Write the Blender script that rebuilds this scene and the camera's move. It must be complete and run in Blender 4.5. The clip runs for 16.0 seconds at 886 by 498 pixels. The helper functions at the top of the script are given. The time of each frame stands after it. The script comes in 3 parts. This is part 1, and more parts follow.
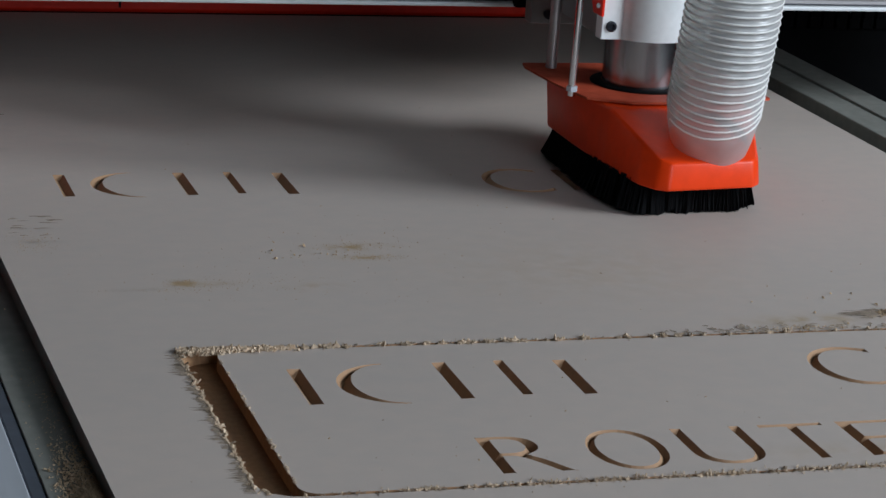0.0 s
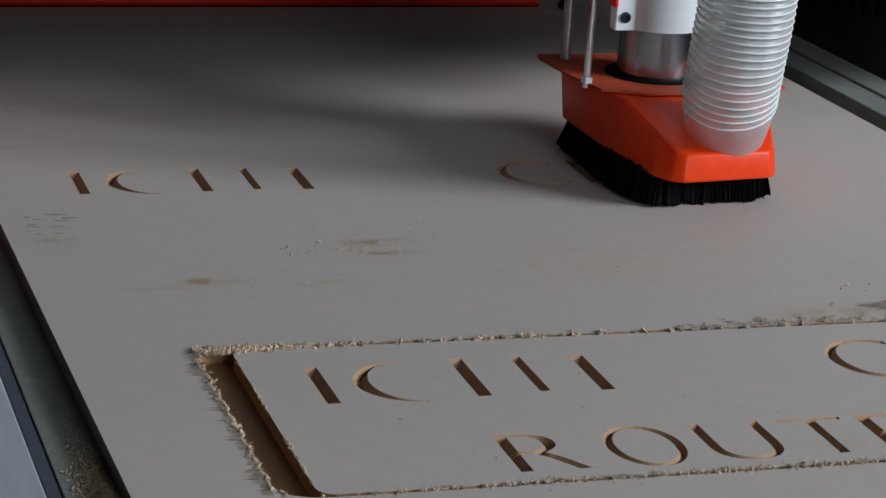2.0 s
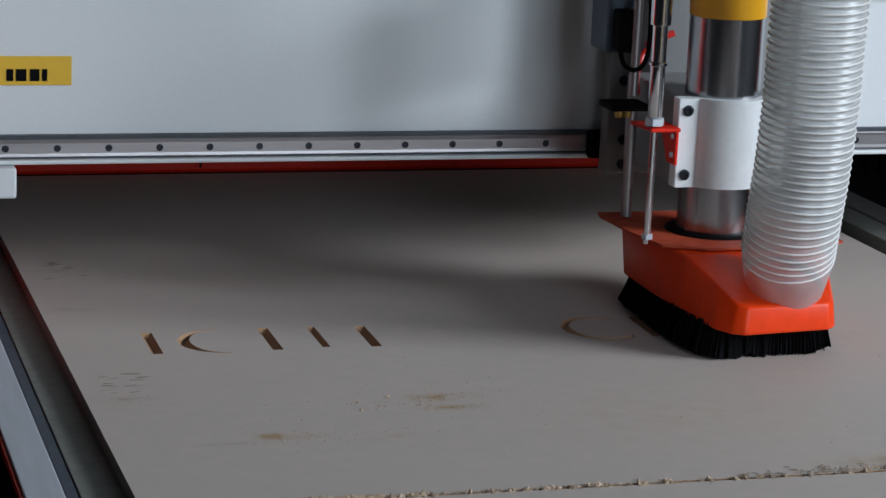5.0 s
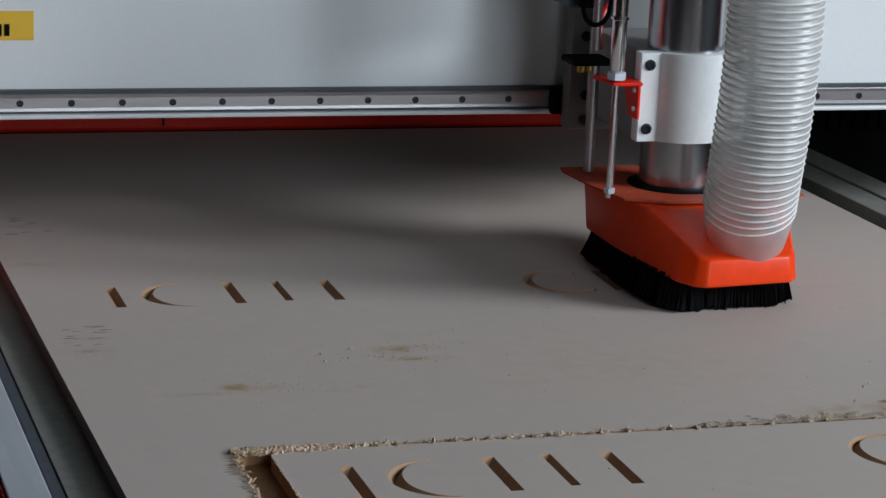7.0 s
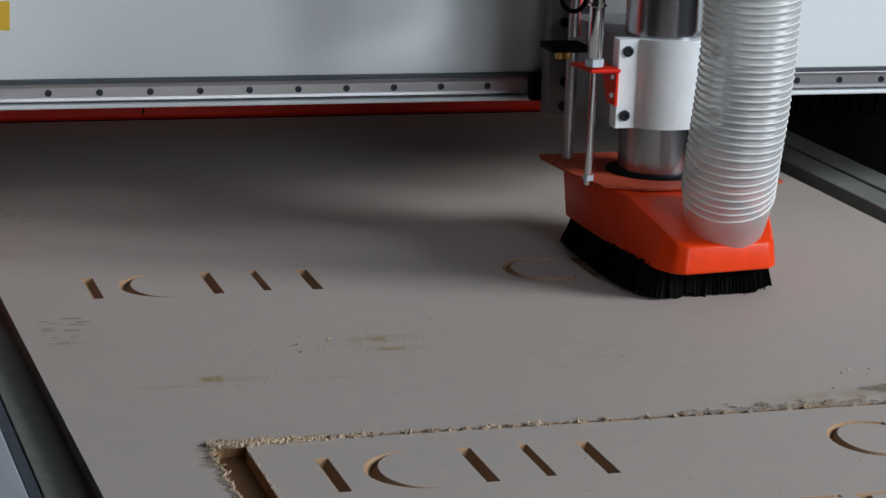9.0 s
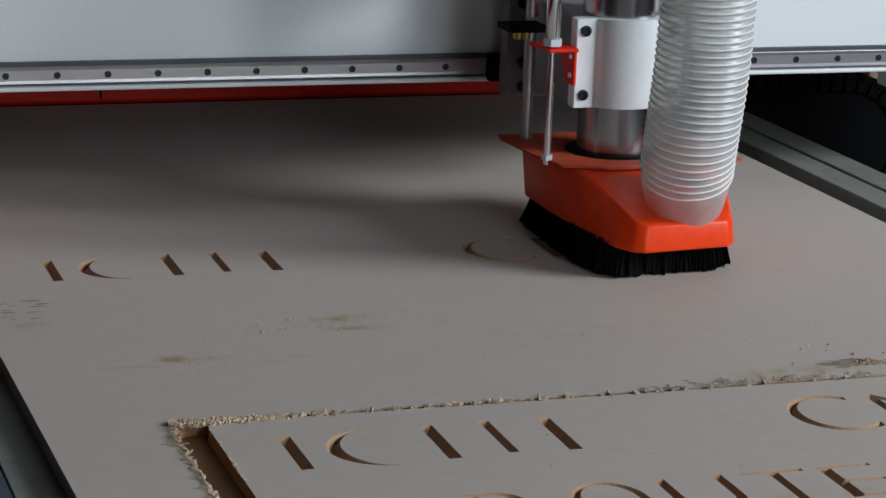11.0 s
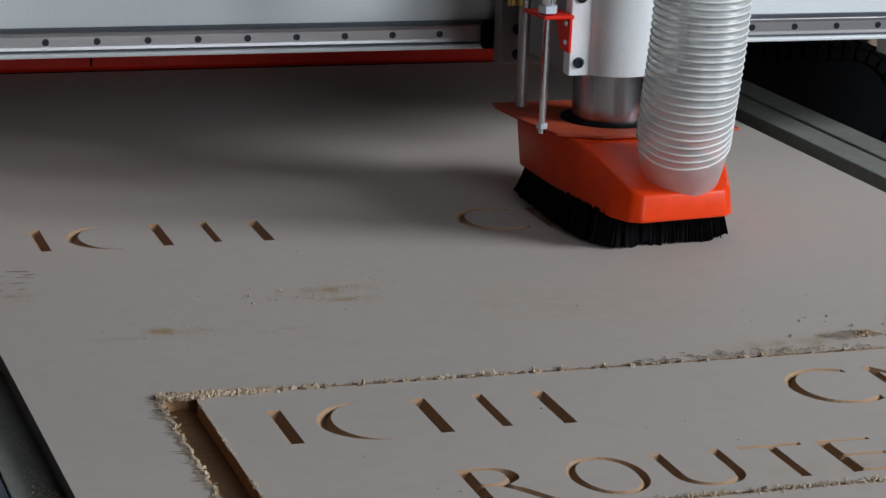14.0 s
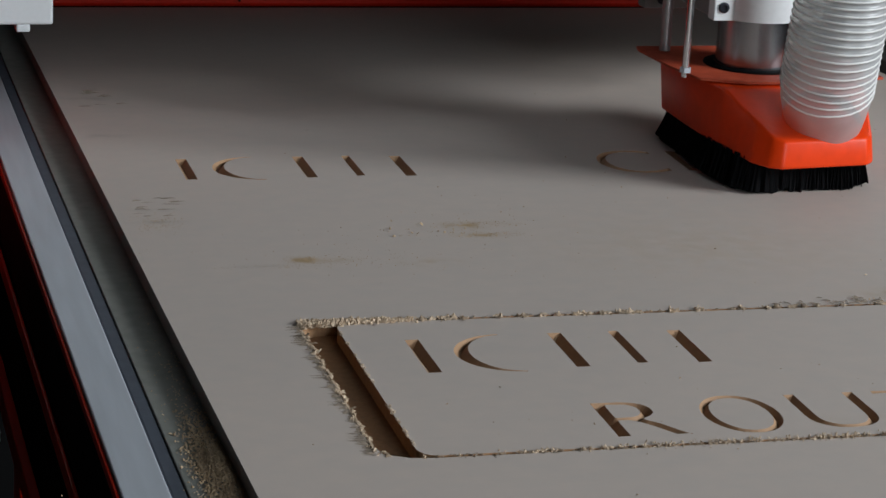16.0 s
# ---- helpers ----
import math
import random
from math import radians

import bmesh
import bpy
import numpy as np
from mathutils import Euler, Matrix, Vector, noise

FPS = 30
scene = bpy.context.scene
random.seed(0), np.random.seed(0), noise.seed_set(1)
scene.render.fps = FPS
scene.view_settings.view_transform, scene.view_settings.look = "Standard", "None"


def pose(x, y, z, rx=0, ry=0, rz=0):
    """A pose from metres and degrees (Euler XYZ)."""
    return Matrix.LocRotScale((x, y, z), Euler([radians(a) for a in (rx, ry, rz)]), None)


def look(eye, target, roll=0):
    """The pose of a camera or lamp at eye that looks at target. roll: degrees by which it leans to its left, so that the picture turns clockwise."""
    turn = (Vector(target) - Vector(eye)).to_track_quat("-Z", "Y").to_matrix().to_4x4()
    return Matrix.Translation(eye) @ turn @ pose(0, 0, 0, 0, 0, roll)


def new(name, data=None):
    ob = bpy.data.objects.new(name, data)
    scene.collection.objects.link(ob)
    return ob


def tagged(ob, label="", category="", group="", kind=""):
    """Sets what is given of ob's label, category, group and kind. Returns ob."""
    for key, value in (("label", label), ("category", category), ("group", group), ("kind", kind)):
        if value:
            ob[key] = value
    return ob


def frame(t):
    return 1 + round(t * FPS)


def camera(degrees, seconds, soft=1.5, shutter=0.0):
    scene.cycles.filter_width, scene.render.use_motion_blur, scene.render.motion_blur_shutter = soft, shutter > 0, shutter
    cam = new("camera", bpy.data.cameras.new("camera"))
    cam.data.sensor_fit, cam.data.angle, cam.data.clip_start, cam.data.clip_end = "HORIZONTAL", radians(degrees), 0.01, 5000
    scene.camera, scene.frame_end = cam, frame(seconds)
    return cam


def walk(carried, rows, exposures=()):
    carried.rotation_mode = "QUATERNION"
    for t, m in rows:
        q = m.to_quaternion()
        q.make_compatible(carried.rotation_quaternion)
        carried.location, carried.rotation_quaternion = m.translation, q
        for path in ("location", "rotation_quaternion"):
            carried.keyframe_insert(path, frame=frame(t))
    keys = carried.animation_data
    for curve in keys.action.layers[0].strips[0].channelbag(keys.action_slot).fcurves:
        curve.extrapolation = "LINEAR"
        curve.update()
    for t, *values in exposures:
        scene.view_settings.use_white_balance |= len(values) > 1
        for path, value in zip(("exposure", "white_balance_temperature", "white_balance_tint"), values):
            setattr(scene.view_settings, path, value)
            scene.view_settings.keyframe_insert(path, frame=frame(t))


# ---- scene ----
cam = camera(21.268, 16.0)
PATH = [
    (0.0, look((-0.2872, -1.7304, 0.6834), (0.5652, 0.8101, -0.1285), 4.43)),
    (0.5, look((-0.2831, -1.7320, 0.6905), (0.5707, 0.8009, -0.1434), 4.18)),
    (1.0, look((-0.2830, -1.7275, 0.6898), (0.5757, 0.8001, -0.1553), 4.15)),
    (1.5, look((-0.2806, -1.7258, 0.6917), (0.5728, 0.8018, -0.1585), 3.99)),
    (2.0, look((-0.2842, -1.7221, 0.6941), (0.5485, 0.8178, -0.1398), 3.77)),
    (2.5, look((-0.2893, -1.7322, 0.6943), (0.4855, 0.8711, 0.0145), 3.34)),
    (2.8, look((-0.2923, -1.7373, 0.6929), (0.4630, 0.8872, 0.0752), 2.69)),
    (3.0, look((-0.2965, -1.7408, 0.6894), (0.4444, 0.8852, 0.0603), 3.02)),
    (3.2, look((-0.3011, -1.7392, 0.6944), (0.4496, 0.8794, 0.0468), 2.93)),
    (5.3, look((-0.3073, -1.7703, 0.6938), (0.4723, 0.8405, 0.0486), 2.41)),
    (5.5, look((-0.3028, -1.7697, 0.6956), (0.4768, 0.8384, 0.0396), 2.26)),
    (6.0, look((-0.3074, -1.7738, 0.6882), (0.4794, 0.8310, 0.0278), 2.62)),
    (6.5, look((-0.3043, -1.7745, 0.6765), (0.4994, 0.8245, 0.0137), 2.81)),
    (7.0, look((-0.3100, -1.7794, 0.6774), (0.5046, 0.8126, 0.0009), 2.69)),
    (7.5, look((-0.3077, -1.7788, 0.6822), (0.5303, 0.8047, 0.0016), 2.85)),
    (8.0, look((-0.3098, -1.7785, 0.6780), (0.5198, 0.8056, -0.0104), 2.81)),
    (8.5, look((-0.3053, -1.7814, 0.6762), (0.5243, 0.8047, -0.0049), 2.59)),
    (9.0, look((-0.2926, -1.7758, 0.6846), (0.5294, 0.8081, -0.0135), 2.33)),
    (9.5, look((-0.3001, -1.7858, 0.6768), (0.5449, 0.7914, -0.0190), 2.48)),
    (9.7, look((-0.3006, -1.7817, 0.6743), (0.5509, 0.7941, -0.0190), 2.55)),
    (11.8, look((-0.2848, -1.7770, 0.6766), (0.5925, 0.7745, -0.0720), 2.23)),
    (12.0, look((-0.2782, -1.7728, 0.6798), (0.5980, 0.7754, -0.0812), 2.32)),
    (12.5, look((-0.2770, -1.7639, 0.6746), (0.6161, 0.7817, -0.0753), 2.10)),
    (13.0, look((-0.2750, -1.7595, 0.6739), (0.6194, 0.7884, -0.0666), 2.11)),
    (13.5, look((-0.2735, -1.7509, 0.6719), (0.6241, 0.7915, -0.0835), 2.19)),
    (14.0, look((-0.2824, -1.7478, 0.6683), (0.5898, 0.8065, -0.0765), 2.25)),
    (14.5, look((-0.2892, -1.7523, 0.6755), (0.5335, 0.8125, -0.0891), 2.74)),
    (15.0, look((-0.2916, -1.7533, 0.6680), (0.4656, 0.8284, -0.1078), 2.51)),
    (15.5, look((-0.2908, -1.7578, 0.6669), (0.4133, 0.8311, -0.1344), 2.74)),
    (16.0, look((-0.2943, -1.7730, 0.6605), (0.4221, 0.8108, -0.1464), 3.07)),
]
TINTS = [(0.0, 0.03, 6300, 10), (2.0, 0.03, 6300, 10), (3.0, 0.03, 6080, 10), (5.5, 0.03, 6300, 10), (7.0, 0.03, 6400, 10), (12.5, 0.03, 6500, 10), (14.0, 0.04, 6500, 10), (16.0, 0.08, 6650, 10)]
walk(cam, PATH, TINTS)


# ---- world and light ----
world = bpy.data.worlds.new("world")
scene.world = world
world.use_nodes = True
wn = world.node_tree.nodes
sky = wn.new("ShaderNodeTexSky")
sky.sky_type = "NISHITA"
sky.sun_disc = False
sky.sun_elevation = radians(35)
sky.sun_rotation = radians(130)
world.node_tree.links.new(sky.outputs[0], wn["Background"].inputs[0])
wn["Background"].inputs[1].default_value = 0.10


def window_light(name, eye, target, sx, sy, watts, color):
    la = bpy.data.lights.new(name, "AREA")
    la.shape, la.size, la.size_y, la.energy, la.color = "RECTANGLE", sx, sy, watts, color
    ob = new(name, la)
    ob.matrix_world = look(eye, target)
    return ob


window_light("daylight_east_window", (5.44, -2.50, 2.50), (0.6, 0.5, 0.0), 2.0, 1.7, 380, (0.84, 0.925, 1.0))
window_light("daylight_south_door", (1.30, -4.38, 1.4), (0.5, 0.4, 0.0), 1.7, 1.9, 70, (0.79, 0.90, 1.0))


# ---- materials ----
def mat(name, color, rough=0.5, metal=0.0, var=0.12, fine=60.0, coarse=5.0, bump=0.1, dist=0.002, tint=None, coat=0.0, spec=0.5, stretch=(1, 1, 1)):
    """Procedural surface: two scales of colour variation, rough variation and fine relief."""
    m = bpy.data.materials.new(name)
    m.use_nodes = True
    nt = m.node_tree
    nd, ln = nt.nodes, nt.links.new
    b = nd["Principled BSDF"]
    tc = nd.new("ShaderNodeTexCoord")
    mp = nd.new("ShaderNodeMapping")
    mp.inputs["Scale"].default_value = stretch
    ln(tc.outputs["Object"], mp.inputs[0])
    n1 = nd.new("ShaderNodeTexNoise")
    n1.inputs["Scale"].default_value, n1.inputs["Detail"].default_value = fine, 6
    n2 = nd.new("ShaderNodeTexNoise")
    n2.inputs["Scale"].default_value, n2.inputs["Detail"].default_value = coarse, 4
    for n in (n1, n2):
        ln(mp.outputs[0], n.inputs["Vector"])
    add = nd.new("ShaderNodeMath")
    add.operation = "ADD"
    ln(n1.outputs[0], add.inputs[0])
    ln(n2.outputs[0], add.inputs[1])
    ramp = nd.new("ShaderNodeMapRange")
    ramp.inputs["From Min"].default_value, ramp.inputs["From Max"].default_value = 0.65, 1.35
    ln(add.outputs[0], ramp.inputs[0])
    mix = nd.new("ShaderNodeMix")
    mix.data_type = "RGBA"
    lo = [c * (1 - var) for c in color]
    hi = [min(1, c * (1 + var)) for c in (tint or color)]
    mix.inputs[6].default_value = (*lo, 1)
    mix.inputs[7].default_value = (*hi, 1)
    ln(ramp.outputs[0], mix.inputs[0])
    ln(mix.outputs[2], b.inputs["Base Color"])
    rr = nd.new("ShaderNodeMapRange")
    rr.inputs["To Min"].default_value, rr.inputs["To Max"].default_value = max(0.03, rough - 0.08), min(1, rough + 0.1)
    ln(n2.outputs[0], rr.inputs[0])
    ln(rr.outputs[0], b.inputs["Roughness"])
    b.inputs["Metallic"].default_value = metal
    b.inputs["Coat Weight"].default_value = coat
    b.inputs["Specular IOR Level"].default_value = spec
    if bump:
        bp = nd.new("ShaderNodeBump")
        bp.inputs["Strength"].default_value, bp.inputs["Distance"].default_value = bump, dist
        ln(n1.outputs[0], bp.inputs["Height"])
        ln(bp.outputs[0], b.inputs["Normal"])
    return m


M_BOARD = mat("sanded_plywood_face", (0.490, 0.430, 0.388), 0.6, 0, 0.035, 45, 2.2, 0.05, 0.0006, tint=(0.508, 0.430, 0.378), stretch=(0.8, 1.1, 1))


def stain(m, spots):
    """Soft smears rubbed into a face: each spot is a centre, two half-widths, a strength and a colour."""
    nd, ln = m.node_tree.nodes, m.node_tree.links.new
    b = nd["Principled BSDF"]
    tc = nd.new("ShaderNodeTexCoord")
    nz = nd.new("ShaderNodeTexNoise")
    nz.inputs["Scale"].default_value, nz.inputs["Detail"].default_value = 42, 7
    ln(tc.outputs["Object"], nz.inputs["Vector"])
    last = b.inputs["Base Color"].links[0].from_socket
    for cx, cy, rx, ry, amount, color in spots:
        mp = nd.new("ShaderNodeMapping")
        mp.inputs["Scale"].default_value = (1 / rx, 1 / ry, 1)
        mp.inputs["Location"].default_value = (-cx / rx, -cy / ry, 0)
        ln(tc.outputs["Object"], mp.inputs[0])
        gr = nd.new("ShaderNodeTexGradient")
        gr.gradient_type = "QUADRATIC_SPHERE"
        ln(mp.outputs[0], gr.inputs[0])
        k = nd.new("ShaderNodeMapRange")
        k.inputs["From Min"].default_value, k.inputs["From Max"].default_value = 0.36, 0.60
        ln(nz.outputs[0], k.inputs[0])
        mul = nd.new("ShaderNodeMath")
        mul.operation = "MULTIPLY"
        ln(gr.outputs[1], mul.inputs[0])
        ln(k.outputs[0], mul.inputs[1])
        mul2 = nd.new("ShaderNodeMath")
        mul2.operation, mul2.use_clamp = "MULTIPLY", True
        mul2.inputs[1].default_value = amount
        ln(mul.outputs[0], mul2.inputs[0])
        mx = nd.new("ShaderNodeMix")
        mx.data_type = "RGBA"
        ln(mul2.outputs[0], mx.inputs[0])
        ln(last, mx.inputs[6])
        mx.inputs[7].default_value = (*color, 1)
        last = mx.outputs[2]
    ln(last, b.inputs["Base Color"])


TAN, GREY = (0.37, 0.26, 0.14), (0.27, 0.235, 0.21)
stain(M_BOARD, [(0.150, 0.318, 0.020, 0.016, 3.0, TAN), (0.175, 0.315, 0.045, 0.012, 1.3, TAN), (0.105, 0.303, 0.05, 0.010, 0.4, GREY), (0.340, 0.420, 0.065, 0.020, 1.4, TAN),
                (0.345, 0.385, 0.05, 0.014, 1.1, TAN), (0.030, 0.455, 0.045, 0.012, 0.8, GREY), (0.030, 0.50, 0.05, 0.010, 0.6, GREY), (0.02, 0.98, 0.05, 0.02, 0.7, GREY), (0.02, 0.80, 0.05, 0.02, 0.5, GREY),
                (0.72, 0.165, 0.12, 0.030, 1.1, TAN), (0.27, 0.30, 0.05, 0.02, 0.8, TAN), (0.55, 0.33, 0.30, 0.20, 0.25, TAN), (0.62, -0.145, 0.25, 0.03, 0.35, TAN)])
M_CORE = mat("raw_wood_core", (0.32, 0.175, 0.085), 0.85, 0, 0.25, 160, 18, 0.6, 0.002)
M_EDGE = mat("sawn_plywood_edge", (0.27, 0.25, 0.222), 0.85, 0, 0.2, 200, 12, 0.3, stretch=(1, 0.2, 3))
M_GROOVE = mat("routed_wood_groove", (0.35, 0.205, 0.112), 0.75, 0, 0.12, 160, 25, 0.25, 0.0008)
M_CHIP = mat("pale_wood_chips", (0.49, 0.37, 0.26), 0.95, 0, 0.4, 90, 12, 0.2)
# Fibre brown is darkened to carry the soft shadow streaks of the fibres.
M_FIBRE = mat("frayed_fibre_and_shadow", (0.20, 0.155, 0.115), 0.9, 0, 0.3, 90, 12, 0.2)
M_DUST = mat("sawdust_grain", (0.40, 0.285, 0.175), 0.95, 0, 0.35, 120, 20, 0.2)
M_WHITE = mat("white_powder_coat", (0.70, 0.72, 0.725), 0.42, 0, 0.03, 220, 3, 0.06, 0.0006)
M_CLAMP = mat("white_painted_casting", (0.74, 0.765, 0.77), 0.5, 0, 0.06, 120, 14, 0.12, 0.0008)
# Plate grey is darkened for the shade behind the spindle and hose.
M_PLATE = mat("shade_grey_plate", (0.22, 0.222, 0.22), 0.5, 0.1, 0.08, 90, 9, 0.06)
M_RAIL = mat("ground_steel_rail", (0.36, 0.34, 0.345), 0.38, 0.85, 0.12, 90, 8, 0.05, stretch=(0.1, 1, 1))
M_RAILSHADE = mat("rail_recess_shade", (0.07, 0.075, 0.085), 0.5, 0.5, 0.2, 60, 8)
M_ALU = mat("brushed_aluminium", (0.50, 0.53, 0.57), 0.55, 0.35, 0.12, 80, 6, 0.06, stretch=(1, 0.08, 1))
M_ALUDULL = mat("dusty_aluminium", (0.225, 0.228, 0.205), 0.8, 0.0, 0.16, 70, 7, 0.1, spec=0.25)
M_SLOT = mat("slate_slot_and_gap_shade", (0.085, 0.10, 0.125), 0.6, 0.3, 0.2, 60, 8)
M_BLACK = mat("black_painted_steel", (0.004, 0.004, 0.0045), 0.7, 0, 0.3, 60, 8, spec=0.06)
M_BOLT = mat("black_oxide_bolt", (0.02, 0.022, 0.03), 0.4, 0.6, 0.2, 200, 30)
M_RED = mat("red_machine_paint", (0.66, 0.018, 0.005), 0.42, 0, 0.12, 90, 7, 0.08, 0.0008, spec=0.2)
M_ORANGE = mat("orange_red_enamel", (0.76, 0.046, 0.004), 0.36, 0, 0.10, 70, 11, 0.10, 0.001, spec=0.2)
# Flange red has a dust tint and is darkened for the shade below the hose.
M_FLANGE = mat("dusty_shaded_red_sheet", (0.40, 0.042, 0.014), 0.62, 0, 0.25, 60, 12, 0.10, 0.0008, tint=(0.42, 0.075, 0.035), spec=0.2)
M_CHROME = mat("polished_chrome", (0.72, 0.72, 0.74), 0.12, 1.0, 0.05, 120, 8, 0.02, stretch=(1, 1, 0.2))
M_SPINDLE = mat("satin_spindle_steel", (0.42, 0.42, 0.44), 0.2, 1.0, 0.06, 120, 8, 0.02, stretch=(1, 1, 0.1))
M_YELLOW = mat("amber_yellow_sleeve", (0.75, 0.36, 0.01), 0.35, 0, 0.06, 80, 8)
M_BRISTLE = mat("black_nylon_bristle", (0.0035, 0.0035, 0.004), 0.9, 0, 0.4, 300, 20, 0.5, spec=0.08, stretch=(1, 1, 0.05))
M_CABLE = mat("black_rubber_cable", (0.004, 0.004, 0.0045), 0.7, 0, 0.2, 100, 20, spec=0.06)
M_REDTUBE = mat("red_plastic_tube", (0.60, 0.02, 0.012), 0.35, 0, 0.08, 100, 20)
M_BLUE = mat("grey_blue_valve_body", (0.06, 0.085, 0.12), 0.5, 0.2, 0.2, 80, 10)
M_BRASS = mat("dull_brass", (0.45, 0.30, 0.09), 0.4, 0.9, 0.2, 100, 20)
M_LABEL = mat("yellow_warning_foil", (0.75, 0.45, 0.02), 0.45, 0, 0.04, 60, 5)
M_WIRE = mat("milky_pvc_helix", (0.72, 0.71, 0.69), 0.34, 0, 0.05, 80, 8, coat=0.1)
# Floor and walls near-black: the unlit room's dark is put into their colour.
M_FLOOR = mat("unlit_workshop_concrete", (0.008, 0.008, 0.009), 0.85, 0, 0.3, 12, 1.2, 0.3, 0.004)
M_WALL = mat("unlit_workshop_wall", (0.005, 0.005, 0.006), 0.95, 0, 0.25, 10, 0.8, 0.2, 0.004)
M_CEIL = mat("grey_workshop_ceiling", (0.06, 0.06, 0.06), 0.9, 0, 0.2, 10, 0.8, 0.2, 0.004)
M_CARTON = mat("brown_cardboard", (0.30, 0.20, 0.14), 0.9, 0, 0.15, 40, 6, 0.15, 0.002)
M_OLIVE = mat("olive_sheet_metal", (0.10, 0.105, 0.085), 0.6, 0.2, 0.2, 30, 5)


def film_material():
    m = bpy.data.materials.new("clear_pvc_film")
    m.use_nodes = True
    nd, ln = m.node_tree.nodes, m.node_tree.links.new
    b = nd["Principled BSDF"]
    nz = nd.new("ShaderNodeTexNoise")
    nz.inputs["Scale"].default_value = 14
    mr = nd.new("ShaderNodeMapRange")
    mr.inputs["To Min"].default_value, mr.inputs["To Max"].default_value = 0.46, 0.68
    ln(nz.outputs[0], mr.inputs[0])
    b.inputs["Base Color"].default_value = (0.52, 0.52, 0.515, 1)
    b.inputs["Roughness"].default_value = 0.32
    b.inputs["Specular IOR Level"].default_value = 0.7
    tr = nd.new("ShaderNodeBsdfTransparent")
    tr.inputs[0].default_value = (0.93, 0.93, 0.91, 1)
    mx = nd.new("ShaderNodeMixShader")
    ln(mr.outputs[0], mx.inputs[0])
    ln(tr.outputs[0], mx.inputs[1])
    ln(b.outputs[0], mx.inputs[2])
    ln(mx.outputs[0], nd["Material Output"].inputs[0])
    return m


M_FILM = film_material()


# ---- builders ----
def mesh_from(bm, name, *mats, smooth=0):
    me = bpy.data.meshes.new(name)
    bm.normal_update()
    bm.to_mesh(me)
    bm.free()
    for m in mats:
        me.materials.append(m)
    if smooth:
        me.shade_smooth()
        me.set_sharp_from_angle(angle=radians(smooth))
    return me


def thing(name, label, category, group="", kind=""):
    return tagged(new(name), label, category, group, kind)


def part(name, bm, m, parent, label="", smooth=0, kind=""):
    ob = new(name, mesh_from(bm, name, *(m if isinstance(m, (list, tuple)) else (m,)), smooth=smooth))
    ob.parent = parent
    return tagged(ob, label, kind=kind)


def box(x0, x1, y0, y1, z0, z1, bevel=0.002, seg=2, bm=None):
    bm = bm or bmesh.new()
    mx = Matrix.Translation(((x0 + x1) / 2, (y0 + y1) / 2, (z0 + z1) / 2)) @ Matrix.Diagonal((x1 - x0, y1 - y0, z1 - z0, 1))
    got = bmesh.ops.create_cube(bm, size=1, matrix=mx)
    if bevel:
        es = list({e for v in got["verts"] for e in v.link_edges})
        bmesh.ops.bevel(bm, geom=es, offset=bevel, segments=seg, affect="EDGES", profile=0.5)
    return bm


def turned(profile, axis_pose, n=40, bm=None, cap=True):
    """A lathe form: profile of (radius, height) along z, set at a pose."""
    bm = bm or bmesh.new()
    rings = []
    for r, h in profile:
        rings.append([bm.verts.new(axis_pose @ Vector((r * math.cos(2 * math.pi * i / n), r * math.sin(2 * math.pi * i / n), h))) for i in range(n)])
    for a, b in zip(rings, rings[1:]):
        for i in range(n):
            bm.faces.new((a[i], a[(i + 1) % n], b[(i + 1) % n], b[i]))
    if cap:
        bm.faces.new(rings[0][::-1])
        bm.faces.new(rings[-1])
    return bm


def tube(points, radius, n=10, bm=None):
    """A round bar swept along points."""
    bm = bm or bmesh.new()
    pts = [Vector(p) for p in points]
    up = Vector((0.13, 0.21, 0.97))
    rings = []
    for i, p in enumerate(pts):
        d = (pts[min(i + 1, len(pts) - 1)] - pts[max(i - 1, 0)]).normalized()
        u = d.cross(up)
        if u.length < 0.1:
            u = d.cross(Vector((1, 0, 0)))
        u.normalize()
        v = d.cross(u).normalized()
        rings.append([bm.verts.new(p + radius * (math.cos(2 * math.pi * k / n) * u + math.sin(2 * math.pi * k / n) * v)) for k in range(n)])
    for a, b in zip(rings, rings[1:]):
        for k in range(n):
            bm.faces.new((a[k], a[(k + 1) % n], b[(k + 1) % n], b[k]))
    bm.faces.new(rings[0][::-1])
    bm.faces.new(rings[-1])
    return bm


def smooth_line(knots, n):
    """Points on a Catmull-Rom line through the knots."""
    k = [Vector(p) for p in knots]
    k = [2 * k[0] - k[1]] + k + [2 * k[-1] - k[-2]]
    out = []
    for i in range(1, len(k) - 2):
        for j in range(n):
            t = j / n
            a, b, c, d = k[i - 1:i + 3]
            out.append(0.5 * (2 * b + (c - a) * t + (2 * a - 5 * b + 4 * c - d) * t * t + (3 * b - a - 3 * c + d) * t ** 3))
    out.append(k[-2])
    return out


def socket_bolt(p, r, h, facing="y"):
    """A cap-head bolt with a hexagon socket, its head standing h proud towards -y (or up)."""
    m = Matrix.Translation(p) @ (pose(0, 0, 0, 90) if facing == "y" else Matrix.Identity(4))
    return turned([(r, -0.002), (r, h * 0.85), (r * 0.93, h), (r * 0.55, h), (r * 0.5, h * 0.35), (0.0004, h * 0.3)], m, 18)


BOLT_MESHES = {}


